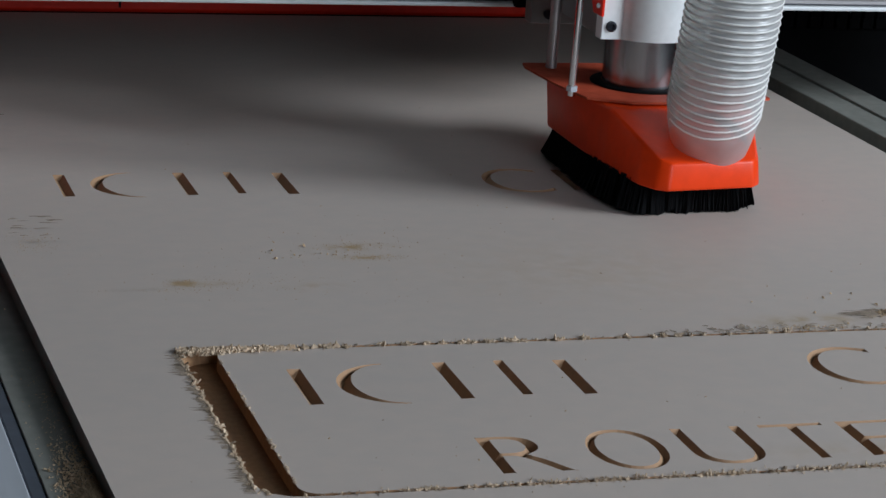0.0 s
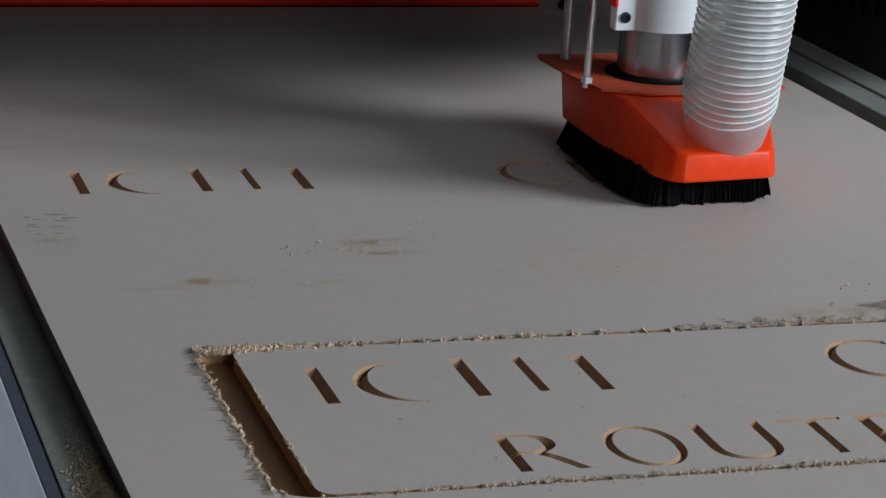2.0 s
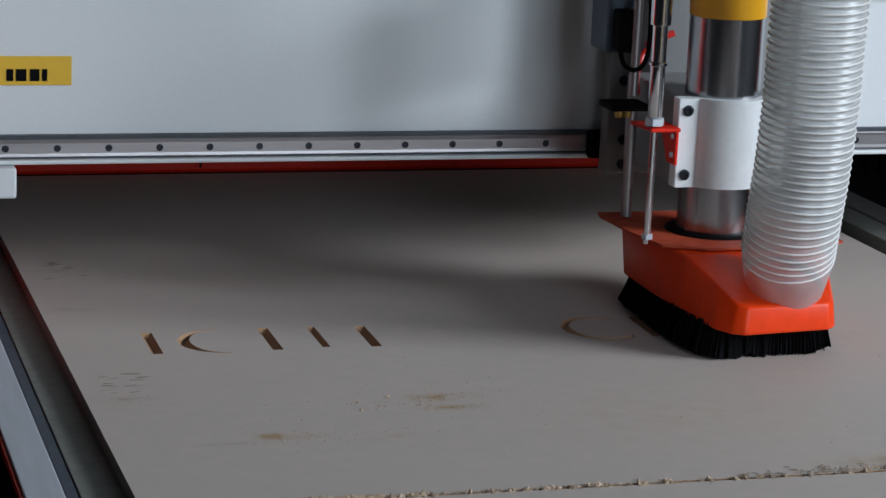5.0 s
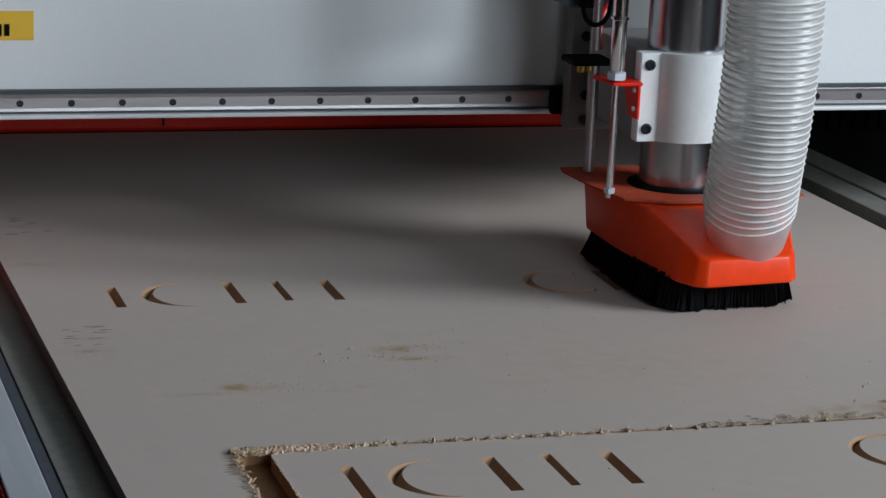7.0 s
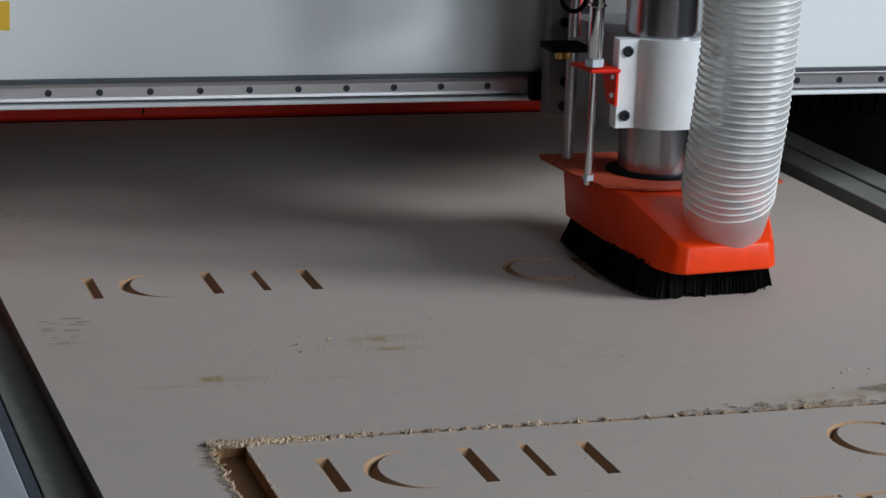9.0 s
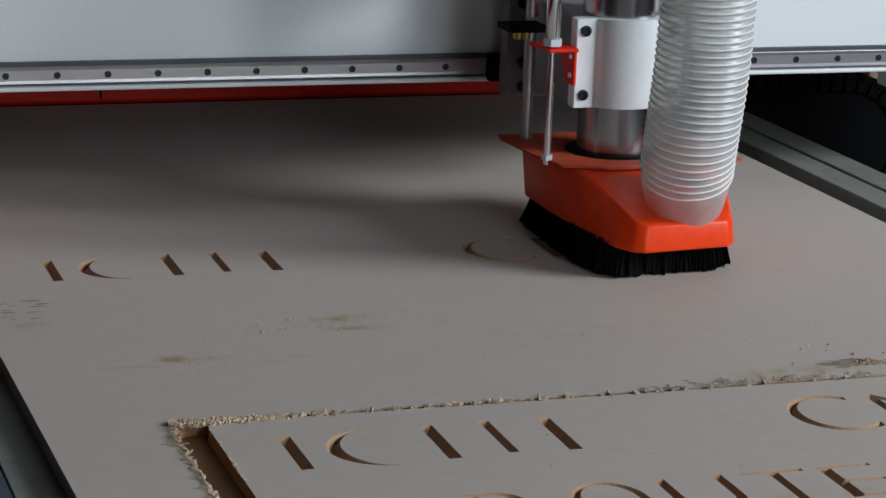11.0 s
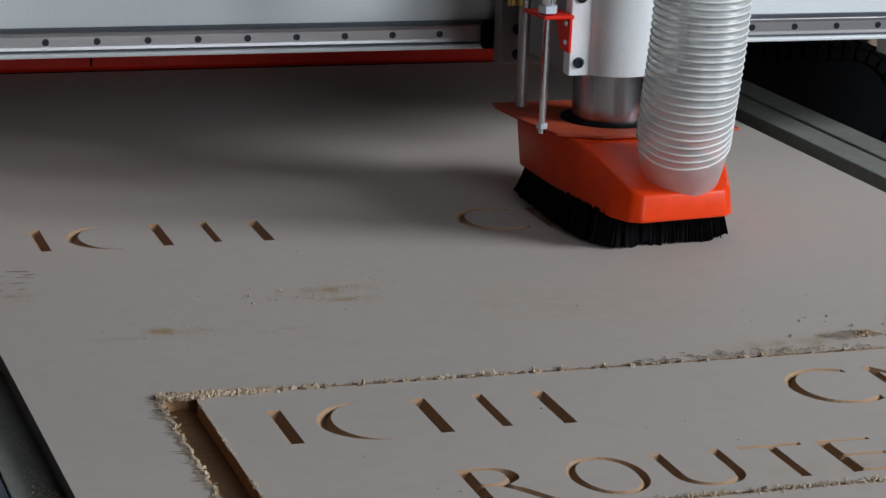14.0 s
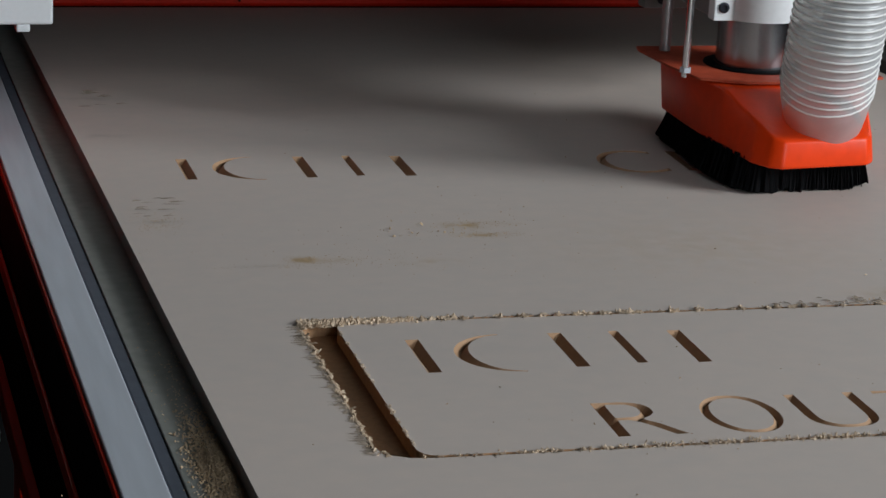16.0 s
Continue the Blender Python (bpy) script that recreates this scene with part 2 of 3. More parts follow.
def bolt(parent, p, r, h, facing="y", label="", name="bolt"):
    key = (round(r, 4), round(h, 4), facing)
    if key not in BOLT_MESHES:
        BOLT_MESHES[key] = mesh_from(socket_bolt((0, 0, 0), r, h, facing), "bolt", M_BOLT, smooth=40)
    ob = new(name, BOLT_MESHES[key])
    ob.location = p
    ob.parent = parent
    return tagged(ob, label)


# ---- the workshop ----
def wall(name, bm, m):
    return tagged(new(name, mesh_from(bm, name, m)), kind="structure")


tagged(wall("floor", box(-5, 6.2, -5, 5, -0.95, -0.80, 0), M_FLOOR), "near-black concrete workshop floor, coloured for an unlit room", "floor")
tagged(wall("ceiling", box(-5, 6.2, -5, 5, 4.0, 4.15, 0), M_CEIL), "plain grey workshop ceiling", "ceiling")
tagged(wall("wall_north", box(-4.6, 5.5, 4.4, 4.6, -0.8, 4.0, 0), M_WALL), "near-black workshop wall, coloured for an unlit room", "wall")
tagged(wall("wall_west", box(-4.6, -4.4, -4.4, 4.4, -0.8, 4.0, 0), M_WALL), "near-black workshop wall, coloured for an unlit room", "wall")
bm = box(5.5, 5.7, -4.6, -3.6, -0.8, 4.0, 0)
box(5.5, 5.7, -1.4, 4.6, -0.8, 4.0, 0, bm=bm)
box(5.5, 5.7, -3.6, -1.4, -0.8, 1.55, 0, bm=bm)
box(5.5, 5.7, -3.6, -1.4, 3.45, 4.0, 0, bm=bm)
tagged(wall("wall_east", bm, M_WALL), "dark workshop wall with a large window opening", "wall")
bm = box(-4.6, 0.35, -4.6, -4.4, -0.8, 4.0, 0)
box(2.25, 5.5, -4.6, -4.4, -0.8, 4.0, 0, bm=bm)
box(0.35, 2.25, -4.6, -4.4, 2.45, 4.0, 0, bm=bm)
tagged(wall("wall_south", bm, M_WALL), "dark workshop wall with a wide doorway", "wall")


# ---- the router table ----
SK = -0.0175            # the sheet lies slightly skewed on the table
Y0, Y1 = -0.95, 1.532    # ends of the sheet


def lengthwise(x0, x1, z0, z1, y0=-1.0, y1=1.7, bevel=0.0015):
    """A straight profile along the table, running with the same slight skew as the sheet."""
    bm = box(x0, x1, y0, y1, z0, z1, bevel)
    for v in bm.verts:
        v.co.x += -0.0125 * v.co.y
    return bm


table = thing("router_table", "aluminium and red steel bed of a woodworking router", "machine table")
part("bed_plate", lengthwise(-0.0405, 1.136, -0.05, -0.0154, bevel=0.001), M_ALUDULL, table, "dull dusty aluminium bed plate")
part("slot_strip", lengthwise(-0.0525, -0.041, -0.05, -0.0165), M_SLOT, table, "slate blue slot beside the rail")
part("side_rail", lengthwise(-0.089, -0.053, -0.075, -0.015), M_ALU, table, "bare silver aluminium side rail")
part("frame_edge", lengthwise(-0.0925, -0.0895, -0.026, -0.0175), M_RED, table, "thin red painted frame edge")
part("frame_beam", lengthwise(-0.0915, -0.0893, -0.30, -0.0265), M_BLACK, table, "black steel beam below the rail")
part("lower_bar", lengthwise(-0.098, -0.094, -0.118, -0.100), M_RED, table, "red painted lower bar")
part("lower_bar", lengthwise(-0.106, -0.096, -0.245, -0.215), M_RED, table, "dark red lower bar")
part("side_rail", lengthwise(1.158, 1.204, -0.06, -0.002), M_ALUDULL, table, "grey extruded side rail")
part("side_rail", lengthwise(1.209, 1.256, -0.06, -0.001), M_ALUDULL, table, "grey extruded side rail")
part("rail_groove", lengthwise(1.2045, 1.2085, -0.06, -0.012, bevel=0), M_BLACK, table, "black groove between the rails")
# a dark strip stands in for the shaded gap beside the right rail
part("gap_shade_strip", lengthwise(1.1365, 1.1575, -0.06, -0.024, bevel=0), M_SLOT, table)
bm = box(0.032, 1.0, 1.545, 1.585, -0.002, 0.052, 0.006, 3)
part("end_beam", bm, M_RED, table, "red painted end stop with rounded corners")
part("seam", box(0.300, 0.303, 1.5435, 1.5465, 0.006, 0.045, 0), M_BLACK, table, "narrow dark seam")
part("under_gap", box(0.02, 1.01, 1.534, 1.585, -0.017, -0.0025, 0), M_BLACK, table)
for x in (0.03, 1.10):
    for y in (-0.8, 1.5):
        part("leg", box(x - 0.05, x + 0.05, y - 0.05, y + 0.05, -0.8, -0.06, 0.004), M_RED, table, "red steel table leg")

chain = thing("cable_chain", "black plastic cable chain with a loose wire beside the rail", "cable chain")
for i in range(14):
    y = 0.36 + i * 0.05
    part("link", box(-0.20, -0.145, y, y + 0.046, -0.15, -0.115, 0.004), M_CABLE, chain)
part("tray", box(-0.21, -0.135, 0.3, 1.1, -0.165, -0.152, 0.002), M_ALU, chain, "pale metal tray lip")
part("loose_wire", tube(smooth_line([(-0.15, 0.50, -0.115), (-0.125, 0.52, -0.085), (-0.13, 0.56, -0.07), (-0.16, 0.6, -0.10), (-0.17, 0.66, -0.115)], 8), 0.0025, 8), M_CABLE, chain)
bm = box(-0.42, -0.22, 0.1, 1.5, -0.8, -0.2, 0.01)
tagged(new("control_cabinet", mesh_from(bm, "control_cabinet", M_OLIVE)), "dark olive sheet-metal cabinet beside the machine", "cabinet")


# ---- beyond the table: a looped chain, and a bench with a carton ----
def drag_chain(cx, y, cz, r, run):
    """A flat chain that runs level, turns through a half circle and runs back below."""
    ob = thing("drag_chain", "black plastic drag chain looping beside the table", "cable chain")
    n, pitch = 13, 0.030
    spots = [(cx - run + run * i / 8, cz + r, 0) for i in range(8)]
    spots += [(cx + r * math.sin(math.pi * i / n), cz + r * math.cos(math.pi * i / n), 180 * i / n) for i in range(n + 1)]
    spots += [(cx - run * i / 8, cz - r, 180) for i in range(1, 9)]
    bm = box(-pitch * 0.52, pitch * 0.52, -0.030, 0.030, -0.022, 0.004, 0.002)
    box(-pitch * 0.30, pitch * 0.30, -0.032, 0.032, -0.004, 0.008, 0.002, bm=bm)
    link = mesh_from(bm, "link", M_CABLE)
    for x, z, turn in spots:
        piece = new("link", link)
        piece.matrix_world = pose(x, y, z, 0, turn, 0)
        piece.parent = ob
    # an added black filling makes the inside of the loop dark
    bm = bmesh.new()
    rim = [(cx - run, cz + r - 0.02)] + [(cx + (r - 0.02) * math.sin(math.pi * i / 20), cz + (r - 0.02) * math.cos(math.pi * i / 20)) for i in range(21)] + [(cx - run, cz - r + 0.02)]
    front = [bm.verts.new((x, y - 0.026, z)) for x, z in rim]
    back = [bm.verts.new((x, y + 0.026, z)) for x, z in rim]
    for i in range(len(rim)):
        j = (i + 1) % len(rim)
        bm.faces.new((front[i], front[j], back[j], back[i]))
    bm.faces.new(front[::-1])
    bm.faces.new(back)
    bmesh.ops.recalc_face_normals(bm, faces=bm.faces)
    part("loop_filling", bm, M_BLACK, ob, "matt black filling added for the dark inside the loop")
    part("stand", box(cx - run, cx - run + 0.05, y - 0.025, y + 0.025, -0.80, cz - r - 0.009, 0.003), M_BLACK, ob, "black steel stand")
    return ob


drag_chain(1.468, 1.50, -0.083, 0.106, 0.18)
bench = thing("workbench", "grey metal workbench behind the machine", "bench")
part("bench_top", box(1.55, 2.60, 1.76, 2.60, -0.265, -0.230, 0.004), M_ALUDULL, bench, "grey bench top")
for x in (1.60, 2.55):
    for y in (1.81, 2.55):
        part("leg", box(x - 0.025, x + 0.025, y - 0.025, y + 0.025, -0.80, -0.2655, 0.003), M_ALUDULL, bench)
carton = thing("carton", "brown cardboard carton on the grey workbench", "box")
part("carton_body", box(1.765, 2.45, 1.95, 2.45, -0.2295, 0.30, 0.006), M_CARTON, carton)
for y0, y1 in ((1.952, 2.198), (2.202, 2.448)):
    part("flap", box(1.767, 2.448, y0, y1, 0.3005, 0.305, 0.001), M_CARTON, carton)


# ---- the wooden sheet and its carving ----
from mathutils.geometry import delaunay_2d_cdt, interpolate_bezier

FONT = bpy.data.curves.new("font_probe", "FONT")


def glyph(ch, x0, x1, y0, y1):
    """Outlines of one carved letter, fitted to a box."""
    FONT.body = ch
    ob = new("font_probe", FONT)
    bpy.context.view_layer.update()
    cu = ob.to_curve(bpy.context.evaluated_depsgraph_get())
    loops = []
    for sp in cu.splines:
        pts = []
        n = len(sp.bezier_points)
        for i in range(n):
            a, b = sp.bezier_points[i], sp.bezier_points[(i + 1) % n]
            straight = (a.handle_right - a.co).length < 1e-5 and (b.handle_left - b.co).length < 1e-5
            seg = [a.co.copy()] if straight else interpolate_bezier(a.co, a.handle_right, b.handle_left, b.co, 9)[:-1]
            pts += [Vector((p[0], p[1])) for p in seg]
        keep = [p for i, p in enumerate(pts) if (p - pts[i - 1]).length > 1e-4]
        loops.append(keep)
    ob.to_curve_clear()
    bpy.data.objects.remove(ob)
    area = lambda l: sum(l[i - 1].x * l[i].y - l[i].x * l[i - 1].y for i in range(len(l)))
    loops.sort(key=lambda l: -abs(area(l)))
    side = 1 if area(loops[0]) > 0 else -1
    xs = [p.x for l in loops for p in l]
    ys = [p.y for l in loops for p in l]
    thin = []
    for l in loops:     # thin the strokes, the level ones more than the upright ones
        new_loop = []
        for i, p in enumerate(l):
            d = (l[(i + 1) % len(l)] - p).normalized() + (p - l[i - 1]).normalized()
            d = d.normalized() if d.length > 1e-6 else Vector((1, 0))
            nx, ny = -d.y * side, d.x * side
            new_loop.append(Vector((p.x + nx * 0.006, p.y + ny * 0.021)))
        thin.append(new_loop)
    loops = thin
    xs = [p.x for l in loops for p in l]
    ys = [p.y for l in loops for p in l]
    return [[(x0 + (p.x - min(xs)) / (max(xs) - min(xs)) * (x1 - x0), y0 + (p.y - min(ys)) / (max(ys) - min(ys)) * (y1 - y0)) for p in l] for l in loops]


def crescent(x0, x1, y0, y1, thick, n=30):
    """A plain carved crescent, thick at its left and running out to points."""
    cx, cy, rx, ry = x1, (y0 + y1) / 2, x1 - x0, (y1 - y0) / 2
    outer = [(cx + rx * math.cos(a), cy + ry * math.sin(a)) for a in (math.pi * (0.5 + i / n) for i in range(n + 1))]
    inner = [(cx + (rx - thick) * math.cos(a), cy + (ry - 0.002) * math.sin(a)) for a in (math.pi * (1.5 - i / n) for i in range(n + 1))]
    return [outer + inner]


def bar(x0, x1, y0, y1):
    return [[(x0, y0), (x1, y0), (x1, y1), (x0, y1)]]


def rounded(x0, x1, y0, y1, r, n=8):
    out = []
    for cx, cy, a in ((x1 - r, y1 - r, 0), (x0 + r, y1 - r, 90), (x0 + r, y0 + r, 180), (x1 - r, y0 + r, 270)):
        out += [(cx + r * math.cos(radians(a + 90 * i / n)), cy + r * math.sin(radians(a + 90 * i / n))) for i in range(n + 1)]
    return out


def upper_line(dx, dy):
    """The upper carved line: plain bars and a crescent, then three letters; one list of outlines for each."""
    marks = [bar(0.188, 0.200, 0.000, 0.083), crescent(0.222, 0.272, -0.006, 0.089, 0.013)]
    marks += [bar(0.316, 0.328, 0.000, 0.087), bar(0.371, 0.380, 0.004, 0.087), bar(0.424, 0.436, 0.000, 0.083)]
    marks += [glyph("C", 0.654, 0.726, -0.006, 0.091), glyph("N", 0.746, 0.816, 0.000, 0.086), glyph("C", 0.846, 0.917, -0.006, 0.091)]
    return [[fine_loop([(1.0118 * x + dx, y + dy) for x, y in l]) for l in loops] for loops in marks]


def lower_line():
    marks = []
    for ch, x0, x1, yo in (("R", 0.299, 0.360, 0), ("O", 0.382, 0.4455, 0.004), ("U", 0.464, 0.525, 0.002), ("T", 0.541, 0.598, 0), ("E", 0.611, 0.662, 0), ("R", 0.684, 0.745, 0)):
        marks.append([fine_loop(l) for l in glyph(ch, 1.0125 * x0, 1.0125 * x1, -0.160 - yo, -0.085 + (yo if ch == "O" else 0))])
    return marks


def fine_loop(l, step=0.0016):
    """The same outline with more points along its long sides."""
    out = []
    for a, b in zip(l, l[1:] + l[:1]):
        n = max(1, int(math.dist(a, b) / step))
        out += [(a[0] + (b[0] - a[0]) * i / n, a[1] + (b[1] - a[1]) * i / n) for i in range(n)]
    return out


def groove(loops, slope=1.15):
    """A V-shaped cut: from every outline point a wall goes down to the middle line of the stroke."""
    rim = np.array([p for l in loops for p in fine_loop(l, 0.0006)])
    pts, edges, low = [], [], []
    for l in loops:
        k = len(pts)
        pts += [Vector(p) for p in l]
        edges += [(k + i, k + (i + 1) % len(l)) for i in range(len(l))]
    held = lambda q: inside(q, loops[0]) and not any(inside(q, l) for l in loops[1:])
    for l in loops:
        for i, p in enumerate(l):
            a, c = Vector(l[i - 1]), Vector(l[(i + 1) % len(l)])
            d = (c - a).normalized()
            n, p = Vector((-d.y, d.x)), Vector(p)
            if not held(p + n * 0.0004):
                n = -n
                if not held(p + n * 0.0004):
                    continue
            deep = 0.0
            for j in range(1, 40):
                q = p + n * (0.00025 * j)
                if np.hypot(rim[:, 0] - q.x, rim[:, 1] - q.y).min() < 0.00025 * j * 0.96:
                    break
                deep = 0.00025 * j
            q = p + n * deep
            if deep > 0.0004 and held(q) and all((q - o).length > 0.0006 for o, _ in low):
                low.append((q, deep))
    count = len(pts)
    vs, _, fs, orig, *_ = delaunay_2d_cdt(pts + [q for q, _ in low], edges, [], 0, 1e-7)
    verts = [(v.x, v.y, -slope * max([low[o - count][1] for o in src if o >= count] or [0])) for v, src in zip(vs, orig)]
    faces = []
    for t in fs:
        if held(sum((vs[i] for i in t), Vector((0, 0))) / len(t)):
            area = sum(vs[t[i - 1]].x * vs[t[i]].y - vs[t[i]].x * vs[t[i - 1]].y for i in range(len(t)))
            faces.append(list(t) if area > 0 else list(t)[::-1])
    me = bpy.data.meshes.new("letter_groove")
    me.from_pydata(verts, [], faces)
    me.materials.append(M_GROOVE)
    return me


def inside(p, l):
    """Whether the point p lies within the loop l."""
    hit = False
    for (x0, y0), (x1, y1) in zip(l, l[-1:] + l[:-1]):
        if (y0 > p.y) != (y1 > p.y) and p.x < x0 + (p.y - y0) / (y1 - y0) * (x1 - x0):
            hit = not hit
    return hit


def slab(name, loops, top, depth, mats):
    """A flat slab with the inner loops cut through it: faces above and below, and walls along every loop."""
    pts, edges = [], []
    for l in loops:
        k = len(pts)
        pts += [Vector(p) for p in l]
        edges += [(k + i, k + (i + 1) % len(l)) for i in range(len(l))]
    vs, _, fs, *_ = delaunay_2d_cdt(pts, edges, [], 0, 1e-6)
    verts = [(p.x, p.y, top) for p in vs] + [(p.x, p.y, top - depth) for p in vs]
    n = len(vs)
    faces = []
    for t in fs:
        area = sum(vs[t[i - 1]].x * vs[t[i]].y - vs[t[i]].x * vs[t[i - 1]].y for i in range(len(t)))
        t = list(t) if area > 0 else list(t)[::-1]
        mid = sum((vs[i] for i in t), Vector((0, 0))) / len(t)
        if not inside(mid, loops[0]) or any(inside(mid, l) for l in loops[1:]):
            continue
        faces += [t, [i + n for i in t[::-1]]]
    slots = [0] * len(faces)
    for num, l in enumerate(loops):
        area = sum(l[i - 1][0] * l[i][1] - l[i][0] * l[i - 1][1] for i in range(len(l)))
        l = l if (area > 0) == (num == 0) else l[::-1]
        k = len(verts)
        m = len(l)
        verts += [(x, y, top) for x, y in l] + [(x, y, top - depth) for x, y in l]
        faces += [[k + i, k + m + i, k + m + (i + 1) % m, k + (i + 1) % m] for i in range(m)]
        slots += [2 if num == 0 and len(mats) > 2 else 1] * m
    me = bpy.data.meshes.new(name)
    me.from_pydata(verts, [], faces)
    for m in mats:
        me.materials.append(m)
    me.polygons.foreach_set("material_index", slots)
    bm = bmesh.new()
    bm.from_mesh(me)
    bmesh.ops.remove_doubles(bm, verts=bm.verts, dist=1e-6)
    bm.to_mesh(me)
    bm.free()
    return me


sheet = thing("plywood_sheet", "pale plywood sheet with carved lettering, clamped to the router bed", "wood panel")


def sheet_part(name, me, label="", kind=""):
    ob = new(name, me)
    ob.parent = sheet
    return tagged(ob, label, kind=kind)


CUT = [(0.1065, 0.098), (0.1075, 0.118), (0.1150, 0.130), (0.128, 0.136), (0.30, 0.1365), (0.60, 0.1365), (1.074, 0.1365), (1.084, 0.126), (1.084, -0.172), (1.074, -0.1835),
       (0.60, -0.1835), (0.30, -0.1835), (0.152, -0.1835), (0.130, -0.181), (0.113, -0.172), (0.1065, -0.150)]
sheet_outline = [(SK * Y0, Y0), (1.12 + SK * Y0, Y0), (1.12 + SK * Y1, Y1), (SK * Y1, Y1)]
BACK, FRONT, NAME = upper_line(-0.1077, 0.6111), upper_line(0, 0), lower_line()
DEEP = 0.0125
sheet_part("outer_panel", slab("outer_panel", [sheet_outline, CUT] + [m[0] for m in BACK], 0.0, DEEP, (M_BOARD, M_CORE, M_EDGE)), "pale sanded plywood face with carved letters")
sheet_part("sign_plate", slab("sign_plate", [rounded(0.139, 1.078, -0.179, 0.1320, 0.016)] + [m[0] for m in FRONT + NAME], 0.0, DEEP, (M_BOARD, M_CORE)), "carved name plate cut free from the sheet")
sheet_part("core_layer", slab("core_layer", [sheet_outline], -DEEP - 0.0001, 0.0027, (M_CORE, M_EDGE)), "brown wood core at the bottom of the cuts")
for mark in BACK + FRONT + NAME:
    sheet_part("letter_groove", groove(mark), "brown V-shaped carved groove")
    for l in mark[1:]:
        sheet_part("letter_island", slab("letter_island", [l], 0.0, 0.010, (M_BOARD, M_CORE)))

# splinters, frayed fibres and dust along the cuts
rng = random.Random(7)


def sliver(verts, faces, p, d, length, width, lift):
    """One tapered, slightly bent splinter from p along the flat direction d."""
    n = Vector((-d.y, d.x, 0)) * width / 2
    a, tip = Vector(p), Vector(p) + d * length + Vector((0, 0, lift))
    mid = (a + tip) / 2 + Vector((rng.uniform(-1, 1), rng.uniform(-1, 1), rng.uniform(0.2, 1.2))) * width * 0.4
    k = len(verts)
    th = Vector((0, 0, width * 0.7))
    verts += [tuple(q) for q in (a - n, a + n, a + th, mid - n * 0.8, mid + n * 0.8, mid + th, tip)]
    faces += [(k, k + 1, k + 4, k + 3), (k + 1, k + 2, k + 5, k + 4), (k + 2, k, k + 3, k + 5), (k + 3, k + 4, k + 6), (k + 4, k + 5, k + 6), (k + 5, k + 3, k + 6), (k, k + 2, k + 1)]


def stuff(name, verts, faces, m, parent, label):
    me = bpy.data.meshes.new(name)
    me.from_pydata(verts, [], faces)
    me.materials.append(m)
    ob = new(name, me)
    ob.parent = parent
    return tagged(ob, label, kind="stuff")


def flat(angle):
    return Vector((math.cos(radians(angle)), math.sin(radians(angle)), 0))


v, f = [], []
for i in range(3400):       # left lip of the wide channel
    y = rng.uniform(-0.178, 0.125)
    x = 0.1065 + rng.gauss(0, 0.0009) + (0.006 if y < -0.165 else 0) + 0.0012 * math.sin(y * 210) + 0.0008 * math.sin(y * 533)
    sliver(v, f, (x, y, rng.uniform(-0.002, 0.0005)), flat(rng.gauss(20, 70)), rng.uniform(0.0005, 0.0023), rng.uniform(0.0004, 0.0011), rng.uniform(-0.001, 0.0014))
for i in range(16):         # a few larger torn bits on that lip
    sliver(v, f, (0.1065 + rng.gauss(0, 0.001), rng.uniform(-0.175, 0.12), 0), flat(rng.gauss(20, 60)), rng.uniform(0.003, 0.007), rng.uniform(0.0015, 0.003), rng.uniform(0, 0.004))
for i in range(2100):       # corner and near part of the top cut
    x = 0.107 + abs(rng.gauss(0, 0.04))
    y = 0.1320 + rng.gauss(0, 0.0030)
    sliver(v, f, (x, y, rng.uniform(-0.002, 0.001)), flat(rng.uniform(0, 360)), 0.0006 + 0.0044 * rng.random() ** 2, 0.0005 + 0.0028 * rng.random() ** 2, rng.uniform(0, 0.0028))
for i in range(5200):       # top cut, in clumps that thin out
    x = 0.12 + 0.66 * rng.random() ** 1.35
    if noise.noise(Vector((x * 120, 3.1, 0))) > -0.20 + 0.62 * x:
        sliver(v, f, (x, 0.1345 + rng.gauss(0, 0.0020), rng.uniform(-0.002, 0.0005)), flat(rng.uniform(0, 360)), 0.0006 + 0.0040 * rng.random() ** 2, 0.0005 + 0.0026 * rng.random() ** 2, rng.uniform(0, 0.0026))
for i in range(3800):       # bottom cut, ragged in clumps
    x = rng.uniform(0.14, 1.0)
    wide = min(1, max(0, (x - 0.20) / 0.12))
    if noise.noise(Vector((x * 130, 9.7, 0))) > 0.20 - 0.42 * wide:
        sliver(v, f, (x, -0.1815 + rng.gauss(0, 0.0008 + 0.0018 * wide), rng.uniform(-0.002, 0.0006)), flat(rng.uniform(0, 360)), 0.0006 + 0.0030 * rng.random() ** 2, 0.0004 + 0.0016 * rng.random() ** 2, rng.uniform(0, 0.0030))
for i in range(420):        # right lip of the channel
    y = rng.uniform(-0.17, 0.11)
    if noise.noise(Vector((y * 90, 5.3, 0))) > -0.05:
        sliver(v, f, (0.139 + rng.gauss(0, 0.0005), y, -0.0006), flat(rng.gauss(0, 60)), rng.uniform(0.0006, 0.0030), rng.uniform(0.0005, 0.0013), rng.uniform(0, 0.002))
stuff("splinter_fringe", v, f, M_CHIP, sheet, "pale torn wood splinters along the cuts")
v, f = [], []
for i in range(760):        # frayed face fibres left of the channel, thin and uneven, dark as their shadows
    y = rng.uniform(-0.172, 0.132)
    lock = max(0, 0.45 + noise.noise(Vector((y * 190, 1.7, 0))))
    sliver(v, f, (0.1062 + rng.uniform(-0.003, 0.001), y, 0.0001), flat(177 + rng.gauss(0, 7)), (0.002 + 0.016 * lock) * rng.random() ** 1.4, rng.uniform(0.0003, 0.0007), 0.0002)
